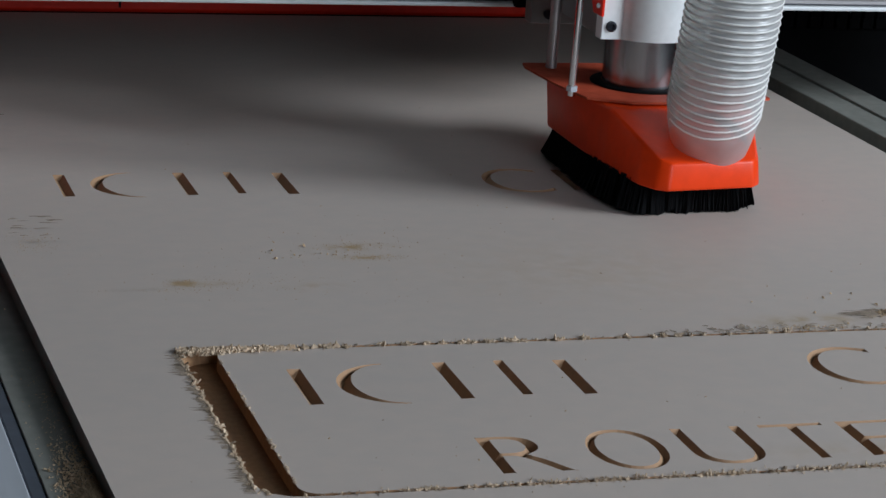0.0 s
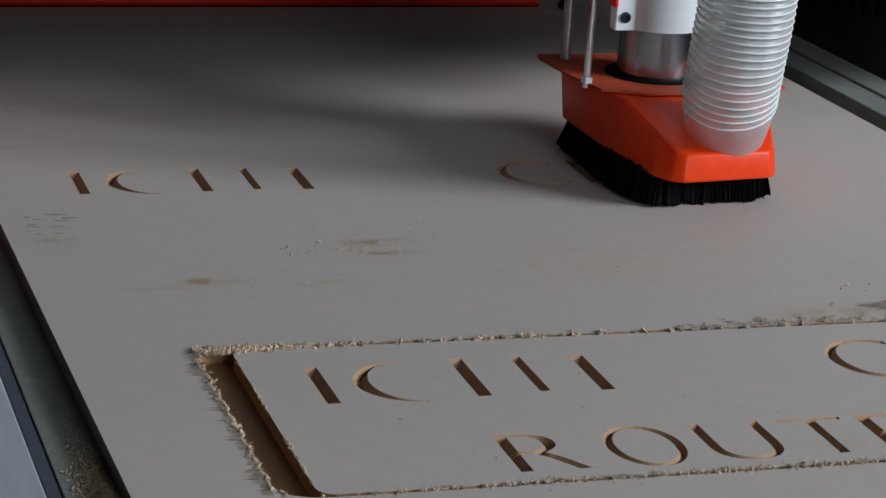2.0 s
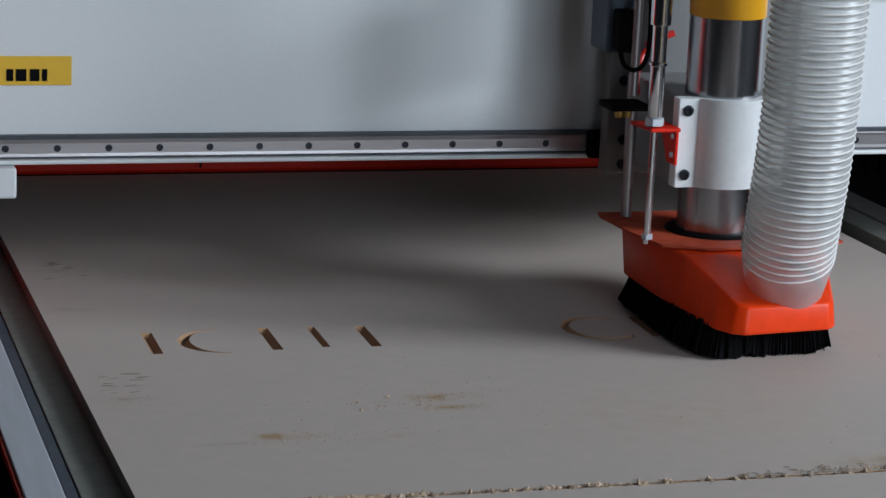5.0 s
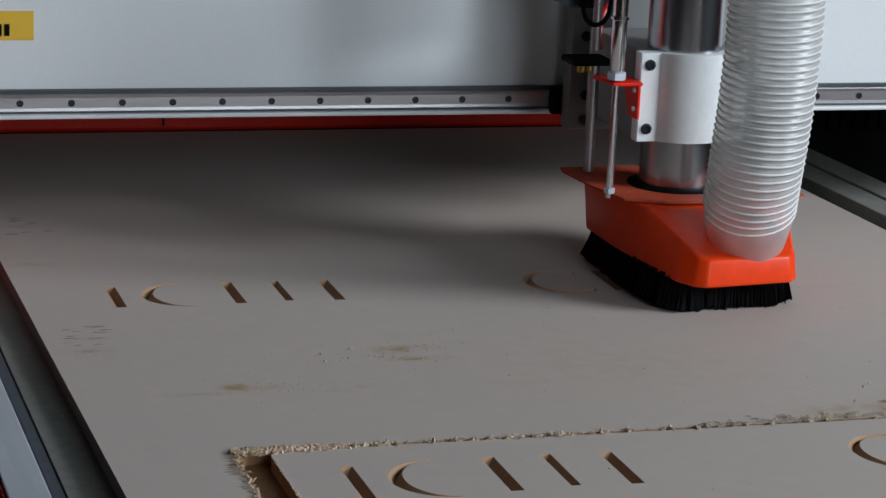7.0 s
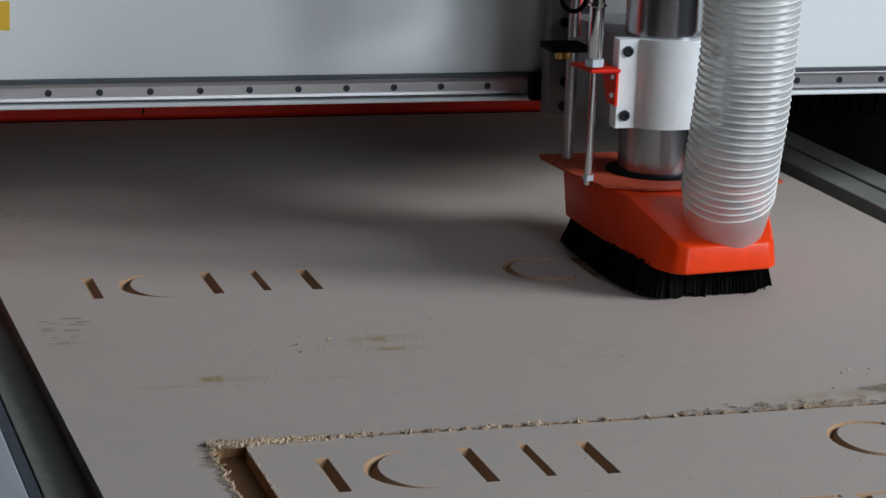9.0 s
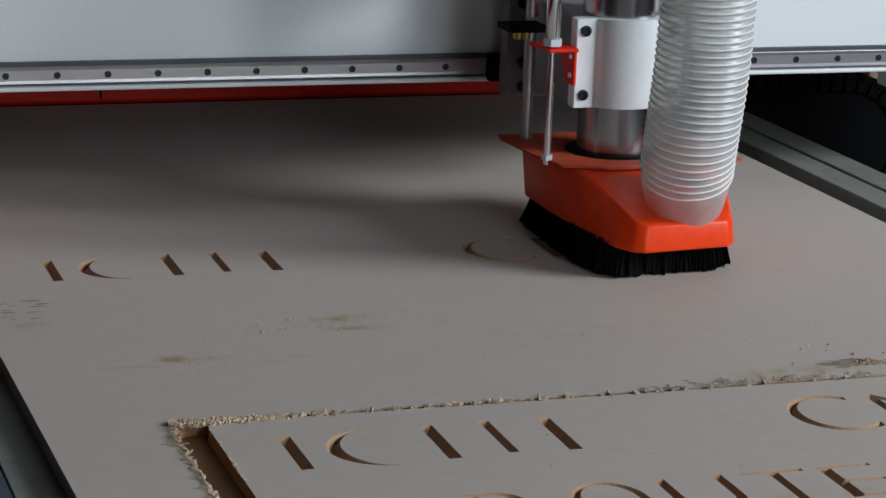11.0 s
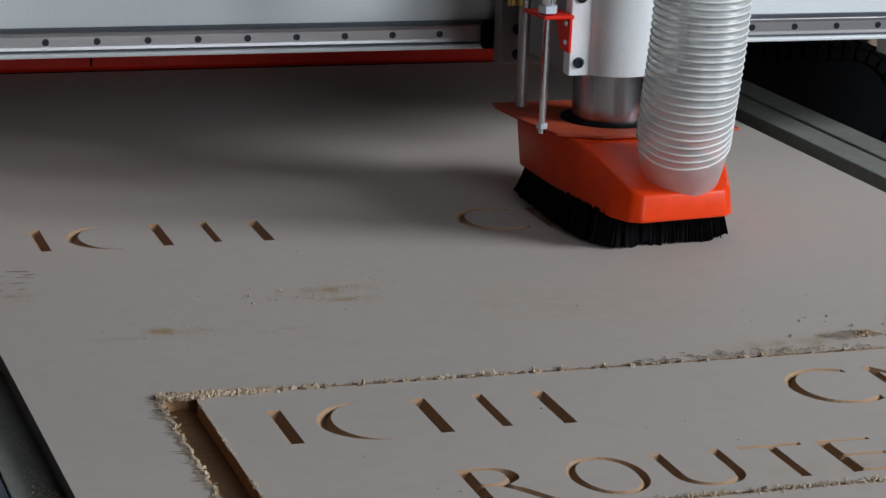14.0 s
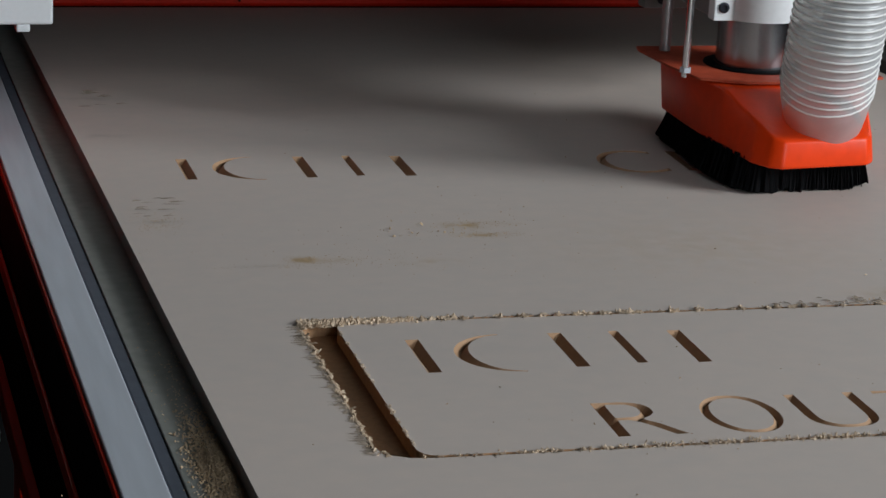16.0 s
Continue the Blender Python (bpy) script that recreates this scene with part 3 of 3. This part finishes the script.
for i in range(60):         # ragged strings near the end of the top cut
    x = rng.uniform(0.56, 0.80)
    sliver(v, f, (x, 0.138 + abs(rng.gauss(0, 0.008)), 0.0003), flat(180 + rng.gauss(0, 14)), rng.uniform(0.003, 0.010), rng.uniform(0.0008, 0.002), 0.0008)
for i in range(650):        # dark broken bits caught in the two long cuts
    x, low = 0.15 + 0.66 * rng.random(), rng.random() < 0.5
    sliver(v, f, (x, (-0.1825 if low else 0.1350) + rng.gauss(0, 0.0016), rng.uniform(-0.001, 0.0004)), flat(rng.gauss(0, 40)), 0.0008 + 0.004 * rng.random() ** 3, rng.uniform(0.0005, 0.0016), 0.0006)
for i in range(22):
    sliver(v, f, (0.795 + rng.gauss(0, 0.012), 0.176 + rng.gauss(0, 0.004), 0.0003), flat(172 + rng.gauss(0, 8)), rng.uniform(0.010, 0.030), rng.uniform(0.0008, 0.002), 0.0008)
for i in range(26):         # torn fibres left of the upper line
    sliver(v, f, (rng.uniform(0.005, 0.055), rng.choice((0.50, 0.525, 0.54, 0.95, 1.0)) + rng.gauss(0, 0.012), 0.0001), flat(rng.gauss(0, 5)), rng.uniform(0.008, 0.022), rng.uniform(0.0005, 0.0012), 0.0002)
stuff("fibre_fringe", v, f, M_FIBRE, sheet, "frayed fibres torn from the plywood face, darkened for their shadows")


def heap(verts, faces, cx, cy, sx, sy, n, size, z=0.0, hmax=0.0):
    for i in range(n):
        a, b = rng.gauss(0, 1), rng.gauss(0, 1)
        s = size * rng.uniform(0.5, 1.6)
        h = z + hmax * math.exp(-(a * a + b * b)) * rng.random()
        sliver(verts, faces, (cx + a * sx, cy + b * sy, h), flat(rng.uniform(0, 360)), s, s * rng.uniform(0.4, 0.8), s * 0.15)


v, f = [], []
heap(v, f, 0.150, 0.318, 0.009, 0.006, 300, 0.0006)
heap(v, f, 0.205, 0.312, 0.035, 0.016, 130, 0.0008)
heap(v, f, 0.12, 0.300, 0.03, 0.004, 160, 0.0006)
heap(v, f, 0.33, 0.41, 0.05, 0.03, 90, 0.0012)
heap(v, f, 0.345, 0.425, 0.022, 0.006, 120, 0.0008)
heap(v, f, 0.35, 0.385, 0.018, 0.005, 170, 0.0008)
heap(v, f, 0.03, 0.45, 0.012, 0.018, 200, 0.0008)
heap(v, f, 0.315, 0.40, 0.025, 0.012, 16, 0.0022)
heap(v, f, 0.26, 0.335, 0.12, 0.05, 90, 0.0010)
heap(v, f, 0.806, 0.176, 0.010, 0.004, 260, 0.0017, 0, 0.005)
heap(v, f, 0.70, 0.142, 0.035, 0.005, 150, 0.0015, 0, 0.002)
heap(v, f, 0.78, 0.215, 0.05, 0.02, 16, 0.0030)
heap(v, f, 0.55, 0.57, 0.25, 0.25, 60, 0.0013)
heap(v, f, 0.35, -0.11, 0.3, 0.15, 60, 0.0013)
stuff("sawdust_specks", v, f, M_DUST, sheet, "scattered tan sawdust specks on the sheet")
v, f = [], []
heap(v, f, -0.009, -0.15, 0.009, 0.05, 5200, 0.0015, -0.0150, 0.006)
heap(v, f, -0.014, -0.02, 0.009, 0.12, 260, 0.0011, -0.0152)
drift = stuff("sawdust_drift", v, f, M_DUST, None, "brown sawdust drift on the bed plate beside the sheet")
tagged(drift, category="sawdust")


# ---- the gantry ----
GY = 0.948              # front of the linear rails
gantry = thing("gantry", "white powder-coated gantry beam with steel linear rails", "gantry")
part("beam", box(-0.26, 1.75, GY + 0.012, GY + 0.22, 0.1365, 0.41, 0.003), M_WHITE, gantry, "white powder-coated beam")
part("lower_lip", box(-0.26, 1.75, GY - 0.006, GY + 0.0115, 0.1370, 0.1425, 0.002), M_WHITE, gantry, "white lip under the rail")


def linear_rail(z):
    bm = bmesh.new()
    prof = [(0.012, -0.0105), (0.0005, -0.0105), (-0.0, -0.0095), (0.0005, -0.006), (0.0005, 0.006), (-0.0, 0.0095), (0.0005, 0.0105), (0.012, 0.0105)]
    ends = [[bm.verts.new((x, GY + y, z + h)) for y, h in prof] for x in (-0.24, 1.72)]
    for i in range(len(prof) - 1):
        bm.faces.new((ends[0][i], ends[0][i + 1], ends[1][i + 1], ends[1][i]))
    bm.faces.new(ends[0])
    bm.faces.new(ends[1][::-1])
    rail = part("linear_rail", bm, M_RAIL, gantry, "ground steel linear rail with bolt holes")
    # dark strips above and below the rail stand in for its shade
    part("rail_shade_strip", box(-0.24, 1.72, GY + 0.0035, GY + 0.0118, z + 0.0107, z + 0.0150, 0), M_RAILSHADE, rail)
    part("rail_shade_strip", box(-0.24, 1.72, GY + 0.001, GY + 0.0118, z - 0.0120, z - 0.0107, 0), M_RAILSHADE, rail)
    for i in range(32):
        x = 0.0229 + 0.06 * (i - 4)
        bolt(rail, (x, GY + 0.0005, z), 0.0042, 0.0006)
    return rail


linear_rail(0.1551)
linear_rail(0.3520)
bm = box(-0.26, -0.026, GY - 0.02, GY + 0.10, 0.100, 0.1363, 0.003)
box(-0.068, -0.052, GY - 0.018, GY + 0.004, 0.091, 0.1005, 0.002, bm=bm)
part("end_bracket", bm, M_WHITE, gantry, "white end bracket with a small lug below")
part("end_bracket", box(1.278, 1.75, GY - 0.02, GY + 0.10, 0.100, 0.1363, 0.003), M_WHITE, gantry, "white end bracket under the beam")
for x0, x1 in ((-0.30, -0.262), (1.752, 1.79)):
    part("end_plate", box(x0, x1, GY - 0.12, GY + 0.24, -0.25, 0.45, 0.006), M_RED, gantry, "red painted upright end plate")
sticker = part("warning_label", box(-0.16, 0.040, GY + 0.0105, GY + 0.0118, 0.228, 0.262, 0), M_LABEL, gantry, "yellow warning sticker with dark marks")
for x0, x1, z0 in ((-0.035, -0.027, 0.233), (-0.024, -0.012, 0.233), (-0.008, 0.003, 0.233), (0.006, 0.012, 0.233), (-0.13, -0.06, 0.240)):
    part("mark", box(x0, x1, GY + 0.0096, GY + 0.0106, z0, z0 + 0.014, 0), M_BLACK, sticker)


# ---- the carriage and its fittings ----
carriage = thing("z_carriage", "off-white vertical carriage plate bolted to the gantry rails", "carriage")
part("carriage_plate", box(0.687, 0.935, 0.908, 0.932, 0.124, 0.62, 0.002), M_PLATE, carriage, "grey carriage plate, darkened for shade")
part("slide_plate", box(0.715, 0.90, 0.838, 0.9075, 0.150, 0.62, 0.002), M_PLATE, carriage, "inner slide plate")
for z in (0.1551, 0.3520):
    part("rail_block", box(0.675, 0.95, 0.9325, 0.9465, z - 0.017, z + 0.017, 0.002), M_BLACK, carriage, "black bearing block")
for x, z in ((0.708, 0.167), (0.709, 0.136), (0.700, 0.286), (0.735, 0.262), (0.735, 0.236), (0.705, 0.240), (0.700, 0.36), (0.736, 0.36)):
    bolt(carriage, (x, 0.9075, z), 0.0062, 0.003)
SX, SY = 0.743, 0.690   # spindle axis
# clamp around the spindle: a half-round cap with two flat ears, and a block behind
bm = bmesh.new()
prof = []
for i in range(25):
    a = radians(180 + 180 * i / 24)
    prof.append((SX + 0.0535 * math.cos(a), SY - 0.004 + 0.050 * math.sin(a)))
prof = [(SX - 0.0655, SY - 0.018), (SX - 0.0655, SY - 0.034), (SX - 0.0645, SY - 0.035), (SX - 0.041, SY - 0.035)] + prof[6:-6] + [(SX + 0.041, SY - 0.035), (SX + 0.0645, SY - 0.035), (SX + 0.0655, SY - 0.034), (SX + 0.0655, SY - 0.018)]
lo = [bm.verts.new((x, y, 0.161)) for x, y in prof]
hi = [bm.verts.new((x, y, 0.262)) for x, y in prof]
for i in range(len(prof)):
    j = (i + 1) % len(prof)
    bm.faces.new((lo[i], lo[j], hi[j], hi[i]))
bm.faces.new(lo[::-1])
bm.faces.new(hi)
clamp = part("spindle_clamp", bm, M_CLAMP, carriage, "cream painted half-round spindle clamp", smooth=35)
for z in (0.1755, 0.2485):
    bolt(clamp, (SX - 0.0545, SY - 0.0352, z), 0.0062, 0.002)
    bolt(clamp, (SX + 0.0545, SY - 0.0352, z), 0.0062, 0.002)
part("clamp_block", box(SX - 0.060, SX + 0.060, SY - 0.0178, 0.8375, 0.160, 0.262, 0.002), M_PLATE, carriage, "clamp block in the plate grey darkened for shade")

spindle = thing("spindle_motor", "polished steel spindle motor with an amber upper sleeve", "spindle")
part("spindle_body", turned([(0.040, 0.096), (0.0425, 0.098), (0.0425, 0.351)], Matrix.Translation((SX, SY, 0)), 56), M_SPINDLE, spindle, "polished steel tube", smooth=35)
part("upper_sleeve", turned([(0.0425, 0.3512), (0.0435, 0.353), (0.0435, 0.50), (0.041, 0.503)], Matrix.Translation((SX, SY, 0)), 56), M_YELLOW, spindle, "glossy amber yellow sleeve", smooth=35)
part("collet_nut", turned([(0.012, 0.03), (0.017, 0.034), (0.017, 0.07), (0.028, 0.075), (0.028, 0.0955)], Matrix.Translation((SX, SY, 0)), 24), M_CHROME, spindle, smooth=35)
part("cutter", turned([(0.003, 0.002), (0.003, 0.0298)], Matrix.Translation((SX, SY, 0)), 12), M_CHROME, spindle, smooth=35)

lift = thing("shoe_lift_cylinder", "slim chrome lifting cylinder with guide rods and red bracket", "pneumatic cylinder")
RX, RY = 0.647, 0.650
part("cylinder_tube", turned([(0.0075, 0.242), (0.0085, 0.244), (0.0085, 0.300), (0.0105, 0.301), (0.0105, 0.304), (0.0085, 0.305), (0.0085, 0.345), (0.0115, 0.346), (0.0115, 0.40)], Matrix.Translation((RX, RY, 0)), 28), M_CHROME, lift, "bright chrome cylinder tube", smooth=35)
part("tube_nut", turned([(0.011, 0.2335), (0.011, 0.2415)], Matrix.Translation((RX, RY, 0)), 6), M_ALU, lift)
part("piston_rod", turned([(0.0042, 0.098), (0.0042, 0.2265)], Matrix.Translation((RX, RY, 0)), 20), M_CHROME, lift, "thin bright piston rod", smooth=35)
part("rod_nut", turned([(0.0065, 0.1035), (0.0065, 0.109)], Matrix.Translation((RX, RY, 0)), 6), M_ALU, lift)
part("guide_rod", turned([(0.0065, 0.1045), (0.0065, 0.232)], Matrix.Translation((0.662, 0.760, 0)), 24), M_RAIL, lift, "grey steel guide rod", smooth=35)
part("guide_rod", turned([(0.0055, 0.248), (0.0055, 0.40)], Matrix.Translation((0.662, 0.760, 0)), 24), M_RAIL, lift, "grey steel guide rod", smooth=35)
bm = box(0.634, 0.6755, 0.640, 0.692, 0.2268, 0.2310, 0.0012)
for vert in bm.verts:       # the plate narrows towards the cylinder
    if vert.co.x < 0.65 and vert.co.y < 0.66:
        vert.co.x += 0.006
bracket = part("bracket", bm, M_RED, lift, "red steel bracket plate")
bm = box(0.6722, 0.6757, 0.646, 0.694, 0.188, 0.2265, 0.0008)
for vert in bm.verts:       # a gusset with a slanting back edge
    if vert.co.z < 0.20 and vert.co.y > 0.68:
        vert.co.y -= 0.022
part("bracket_web", bm, M_RED, bracket)
for y, z in ((0.654, 0.220), (0.654, 0.199)):
    part("screw", turned([(0.003, 0), (0.003, 0.002), (0.0015, 0.003)], pose(0.6720, y, z, 0, -90), 12), M_ALU, bracket, "small bright screw")
part("fitting_plate", box(0.628, 0.676, 0.738, 0.782, 0.2325, 0.2400, 0.0015), M_BLACK, lift, "black fitting plate")
for x in (0.640, 0.650):
    part("fitting", turned([(0.004, 0.2245), (0.005, 0.226), (0.005, 0.2322)], Matrix.Translation((x, 0.745, 0)), 10), M_BRASS, lift, "dull brass fitting")

valve = thing("air_valve", "grey-blue air valve block with a looped black cable", "valve")
part("valve_body", box(0.637, 0.672, 0.79, 0.85, 0.292, 0.42, 0.004), M_BLUE, valve, "grey-blue valve body")
part("coil", box(0.642, 0.664, 0.765, 0.7895, 0.296, 0.345, 0.003), M_BLACK, valve, "black valve coil")
part("cable", tube(smooth_line([(0.648, 0.775, 0.300), (0.650, 0.765, 0.283), (0.660, 0.755, 0.278), (0.672, 0.755, 0.288), (0.680, 0.765, 0.315), (0.684, 0.78, 0.36), (0.684, 0.79, 0.41)], 10), 0.0028, 10), M_CABLE, valve, "thin black looped cable")
air = thing("air_hose", "thin red plastic air hose curling behind the cylinder", "air hose")
part("hose_run", tube(smooth_line([(0.672, 0.775, 0.247), (0.674, 0.785, 0.262), (0.680, 0.795, 0.280), (0.692, 0.805, 0.293)], 10), 0.0042, 10), M_REDTUBE, air)
part("hose_run", tube(smooth_line([(0.700, 0.825, 0.296), (0.715, 0.828, 0.303), (0.735, 0.83, 0.310)], 8), 0.0042, 10), M_REDTUBE, air)


# ---- the dust shoe ----
shoe = thing("dust_shoe", "orange-red metal dust shoe with a black brush skirt on the sheet", "dust shoe")
Z0 = 0.034
base = [(0.664, 0.762), (0.664, 0.680), (0.667, 0.585), (0.677, 0.512), (0.688, 0.490), (0.702, 0.4825), (0.806, 0.4945), (0.817, 0.505), (0.842, 0.585), (0.848, 0.762)]
ZT = 0.100
crown = [(0.657, 0.762, ZT), (0.658, 0.665, ZT), (0.671, 0.592, 0.0985), (0.686, 0.527, 0.077), (0.6945, 0.497, 0.0665), (0.705, 0.4885, 0.0640), (0.804, 0.4995, 0.0640), (0.814, 0.509, 0.0655), (0.839, 0.590, 0.0985), (0.846, 0.762, ZT)]
bm = bmesh.new()
b0 = [bm.verts.new((x, y, Z0)) for x, y in base]
t0 = [bm.verts.new(p) for p in crown]
for i in range(10):
    j = (i + 1) % 10
    bm.faces.new((b0[i], b0[j], t0[j], t0[i]))
ml, mr = bm.verts.new((0.700, 0.592, 0.0985)), bm.verts.new((0.800, 0.594, 0.0985))
m1, m2 = bm.verts.new((0.705, 0.522, 0.0720)), bm.verts.new((0.806, 0.530, 0.0740))
for ring in ((t0[2], t0[3], m1, ml), (t0[3], t0[4], m1), (t0[4], t0[5], m1), (t0[5], t0[6], m2, m1), (t0[6], t0[7], m2), (t0[7], t0[8], mr, m2), (ml, m1, m2, mr),
             (t0[1], t0[2], ml), (t0[8], t0[9], mr), (t0[9], t0[0], t0[1], ml, mr)):
    bm.faces.new(ring)
bm.faces.new(b0[::-1])
bmesh.ops.recalc_face_normals(bm, faces=bm.faces)
bmesh.ops.bevel(bm, geom=[e for e in bm.edges if e.calc_face_angle(0) > 0.12], offset=0.0035, segments=3, affect="EDGES", profile=0.5)
part("hood", bm, M_ORANGE, shoe, "folded orange-red enamelled hood", smooth=50)
bm = bmesh.new()
flange = [(0.634, 0.770), (0.641, 0.690), (0.655, 0.622), (0.700, 0.600), (0.780, 0.598), (0.842, 0.608), (0.874, 0.619), (0.872, 0.690), (0.868, 0.790), (0.638, 0.790)]
lo = [bm.verts.new((x, y, 0.1005)) for x, y in flange]
hi = [bm.verts.new((x, y, 0.1030)) for x, y in flange]
for i in range(len(flange)):
    j = (i + 1) % len(flange)
    bm.faces.new((lo[i], lo[j], hi[j], hi[i]))
bm.faces.new(lo[::-1])
bm.faces.new(hi)
bmesh.ops.recalc_face_normals(bm, faces=bm.faces)
part("top_flange", bm, M_FLANGE, shoe, "thin orange-red top flange plate")
# an added black ring stands for the dark of the spindle hole
part("spindle_hole_shade", turned([(0.0560, 0.1031), (0.0555, 0.1045), (0.0530, 0.1052), (0.0430, 0.1052)], Matrix.Translation((SX, SY, 0)), 48, cap=False), M_BLACK, shoe, "added black ring for the dark hole round the spindle", smooth=60)

# bristle tufts round the rim of the hood
rim = [(0.672, 0.748), (0.671, 0.585), (0.680, 0.530), (0.692, 0.518), (0.800, 0.529), (0.812, 0.538), (0.834, 0.600), (0.838, 0.748)]


def tuft_mesh(seed):
    """A flat-cut lock of fine bristles that spreads a little towards its tip."""
    r = random.Random(seed)
    vs, fs = [], []
    for i in range(70):
        x, y = r.uniform(-0.0062, 0.0062), r.uniform(-0.0055, 0.0055)
        dx, dy = x * 0.25 + r.gauss(0, 0.0010), y * 0.35 + r.gauss(0, 0.0010)
        w = r.uniform(0.0005, 0.0009)
        zb = r.uniform(-0.0345, -0.0318)
        k = len(vs)
        for a in range(3):
            vs.append((x + w * math.cos(a * 2.094), y + w * math.sin(a * 2.094), 0.004))
        for a in range(3):
            vs.append((x + dx + w * 1.2 * math.cos(a * 2.094), y + dy + w * 1.2 * math.sin(a * 2.094), zb))
        fs += [(k, k + 1, k + 4, k + 3), (k + 1, k + 2, k + 5, k + 4), (k + 2, k, k + 3, k + 5), (k + 3, k + 4, k + 5)]
    me = bpy.data.meshes.new("bristle_tuft")
    me.from_pydata(vs, [], fs)
    me.materials.append(M_BRISTLE)
    return me


TUFTS = [tuft_mesh(i) for i in range(6)]
bm = bmesh.new()
core = [Vector((0.752, 0.635)).lerp(Vector(p), 0.90) for p in rim]
lo = [bm.verts.new((p.x, p.y, 0.0075)) for p in core]
hi = [bm.verts.new((p.x, p.y, Z0 - 0.0003)) for p in core]
for i in range(len(core)):
    j = (i + 1) % len(core)
    bm.faces.new((lo[i], lo[j], hi[j], hi[i]))
bm.faces.new(lo[::-1])
bm.faces.new(hi)
bmesh.ops.recalc_face_normals(bm, faces=bm.faces)
brush = part("brush_strip", bm, M_BRISTLE, shoe, "dense black brush skirt")
for i in range(len(rim)):
    a, b = Vector(rim[i]), Vector(rim[(i + 1) % len(rim)])
    n = max(2, int((b - a).length / 0.0052))
    for k in range(n):
        along = k / n * (b - a).length
        lump = (math.floor(along / 0.019) + 0.5) * 0.019
        p = a + (b - a).normalized() * (lump + (along - lump) * 0.72)
        ob = new("bristle_tuft", TUFTS[(i * 5 + k * 3) % 6])
        q = (p - Vector((0.752, 0.635))).normalized()
        side = Vector((0, 0, 1)).cross(Vector((q.x, q.y, 0)))
        lock = noise.noise(Vector((p.x * 62, p.y * 62, 4.4)))
        spread = 22 if i in (0, 1) else 14 if i == 2 else 0
        lean = spread + 9 * lock + rng.uniform(-2, 3)
        sway = 16 * noise.noise(Vector((p.x * 45 + 9, p.y * 45, 8.8)))
        short = 1.0 - max(0, 0.30 * noise.noise(Vector((p.x * 80, p.y * 80, 2.2)))) * (1 if i in (3, 4) else 0.3)
        ob.matrix_world = Matrix.Translation((p.x, p.y, Z0 - 0.0005)) @ Matrix.Rotation(radians(-lean), 4, side) @ Matrix.Rotation(radians(sway), 4, Vector((q.x, q.y, 0))) @ Matrix.Rotation(math.atan2(q.y, q.x) + math.pi / 2, 4, "Z") @ Matrix.Diagonal((1, 1, short, 1))
        ob.parent = brush

# ---- the clear suction hose ----
suction = thing("suction_hose", "clear PVC suction hose with a milky spiral wire", "hose")
axis = smooth_line([(0.767, 0.543, 0.064), (0.764, 0.529, 0.087), (0.756, 0.510, 0.121), (0.752, 0.494, 0.165), (0.753, 0.484, 0.225), (0.753, 0.476, 0.300), (0.751, 0.470, 0.370), (0.755, 0.468, 0.45), (0.79, 0.49, 0.60), (0.87, 0.60, 0.80), (1.0, 0.78, 0.95)], 24)
arc = [0.0]
for p, q in zip(axis, axis[1:]):
    arc.append(arc[-1] + (q - p).length)


def on_axis(s):
    """Place and cross directions at the length s along the hose."""
    i = min(max(int(np.searchsorted(arc, s)) - 1, 0), len(axis) - 2)
    t = (s - arc[i]) / (arc[i + 1] - arc[i])
    p = axis[i].lerp(axis[i + 1], t)
    j0, j1 = max(i - 3, 0), min(i + 4, len(axis) - 1)
    d = (axis[j1] - axis[j0]).normalized()
    u = d.cross(Vector((0, 1, 0))).normalized()
    return p, u, d.cross(u).normalized(), d


def hose_radius(s):
    return 0.0435 + 0.0085 * min(1, max(0, s / 0.055))


PITCH, START = 0.0078, 0.062
bm = bmesh.new()
rings = []
s = 0.0
while s < arc[-1]:
    p, u, w, d = on_axis(s)
    ring = []
    for k in range(40):
        a = 2 * math.pi * k / 40
        dip = 0.0 if s < START else 0.0009 * math.cos(2 * math.pi * ((s - START) / PITCH - k / 40))
        ring.append(bm.verts.new(p + (hose_radius(s) - 0.0028 + dip) * (math.cos(a) * u + math.sin(a) * w)))
    rings.append(ring)
    s += PITCH / 6
for a, b in zip(rings, rings[1:]):
    for k in range(40):
        bm.faces.new((a[k], a[(k + 1) % 40], b[(k + 1) % 40], b[k]))
part("hose_wall", bm, M_FILM, suction, "clear flexible PVC wall", smooth=60)
pts = []
s = START
while s < arc[-1] - 0.01:
    p, u, w, d = on_axis(s)
    a = 2 * math.pi * (s - START) / PITCH
    pts.append(p + (hose_radius(s) - 0.0016) * (math.cos(a) * u + math.sin(a) * w))
    s += PITCH / 26
part("spiral_wire", tube(pts, 0.0011, 8), M_WIRE, suction, "milky white spiral wire", smooth=60)
p, u, w, d = on_axis(0.004)
m = Matrix((u, w, d)).transposed().to_4x4()
m.translation = p
part("hose_port", turned([(0.0470, -0.004), (0.0462, 0.004), (0.0450, 0.009), (0.0442, 0.0105)], m, 40, cap=False), M_ORANGE, shoe, "welded orange-red hose collar", smooth=60)
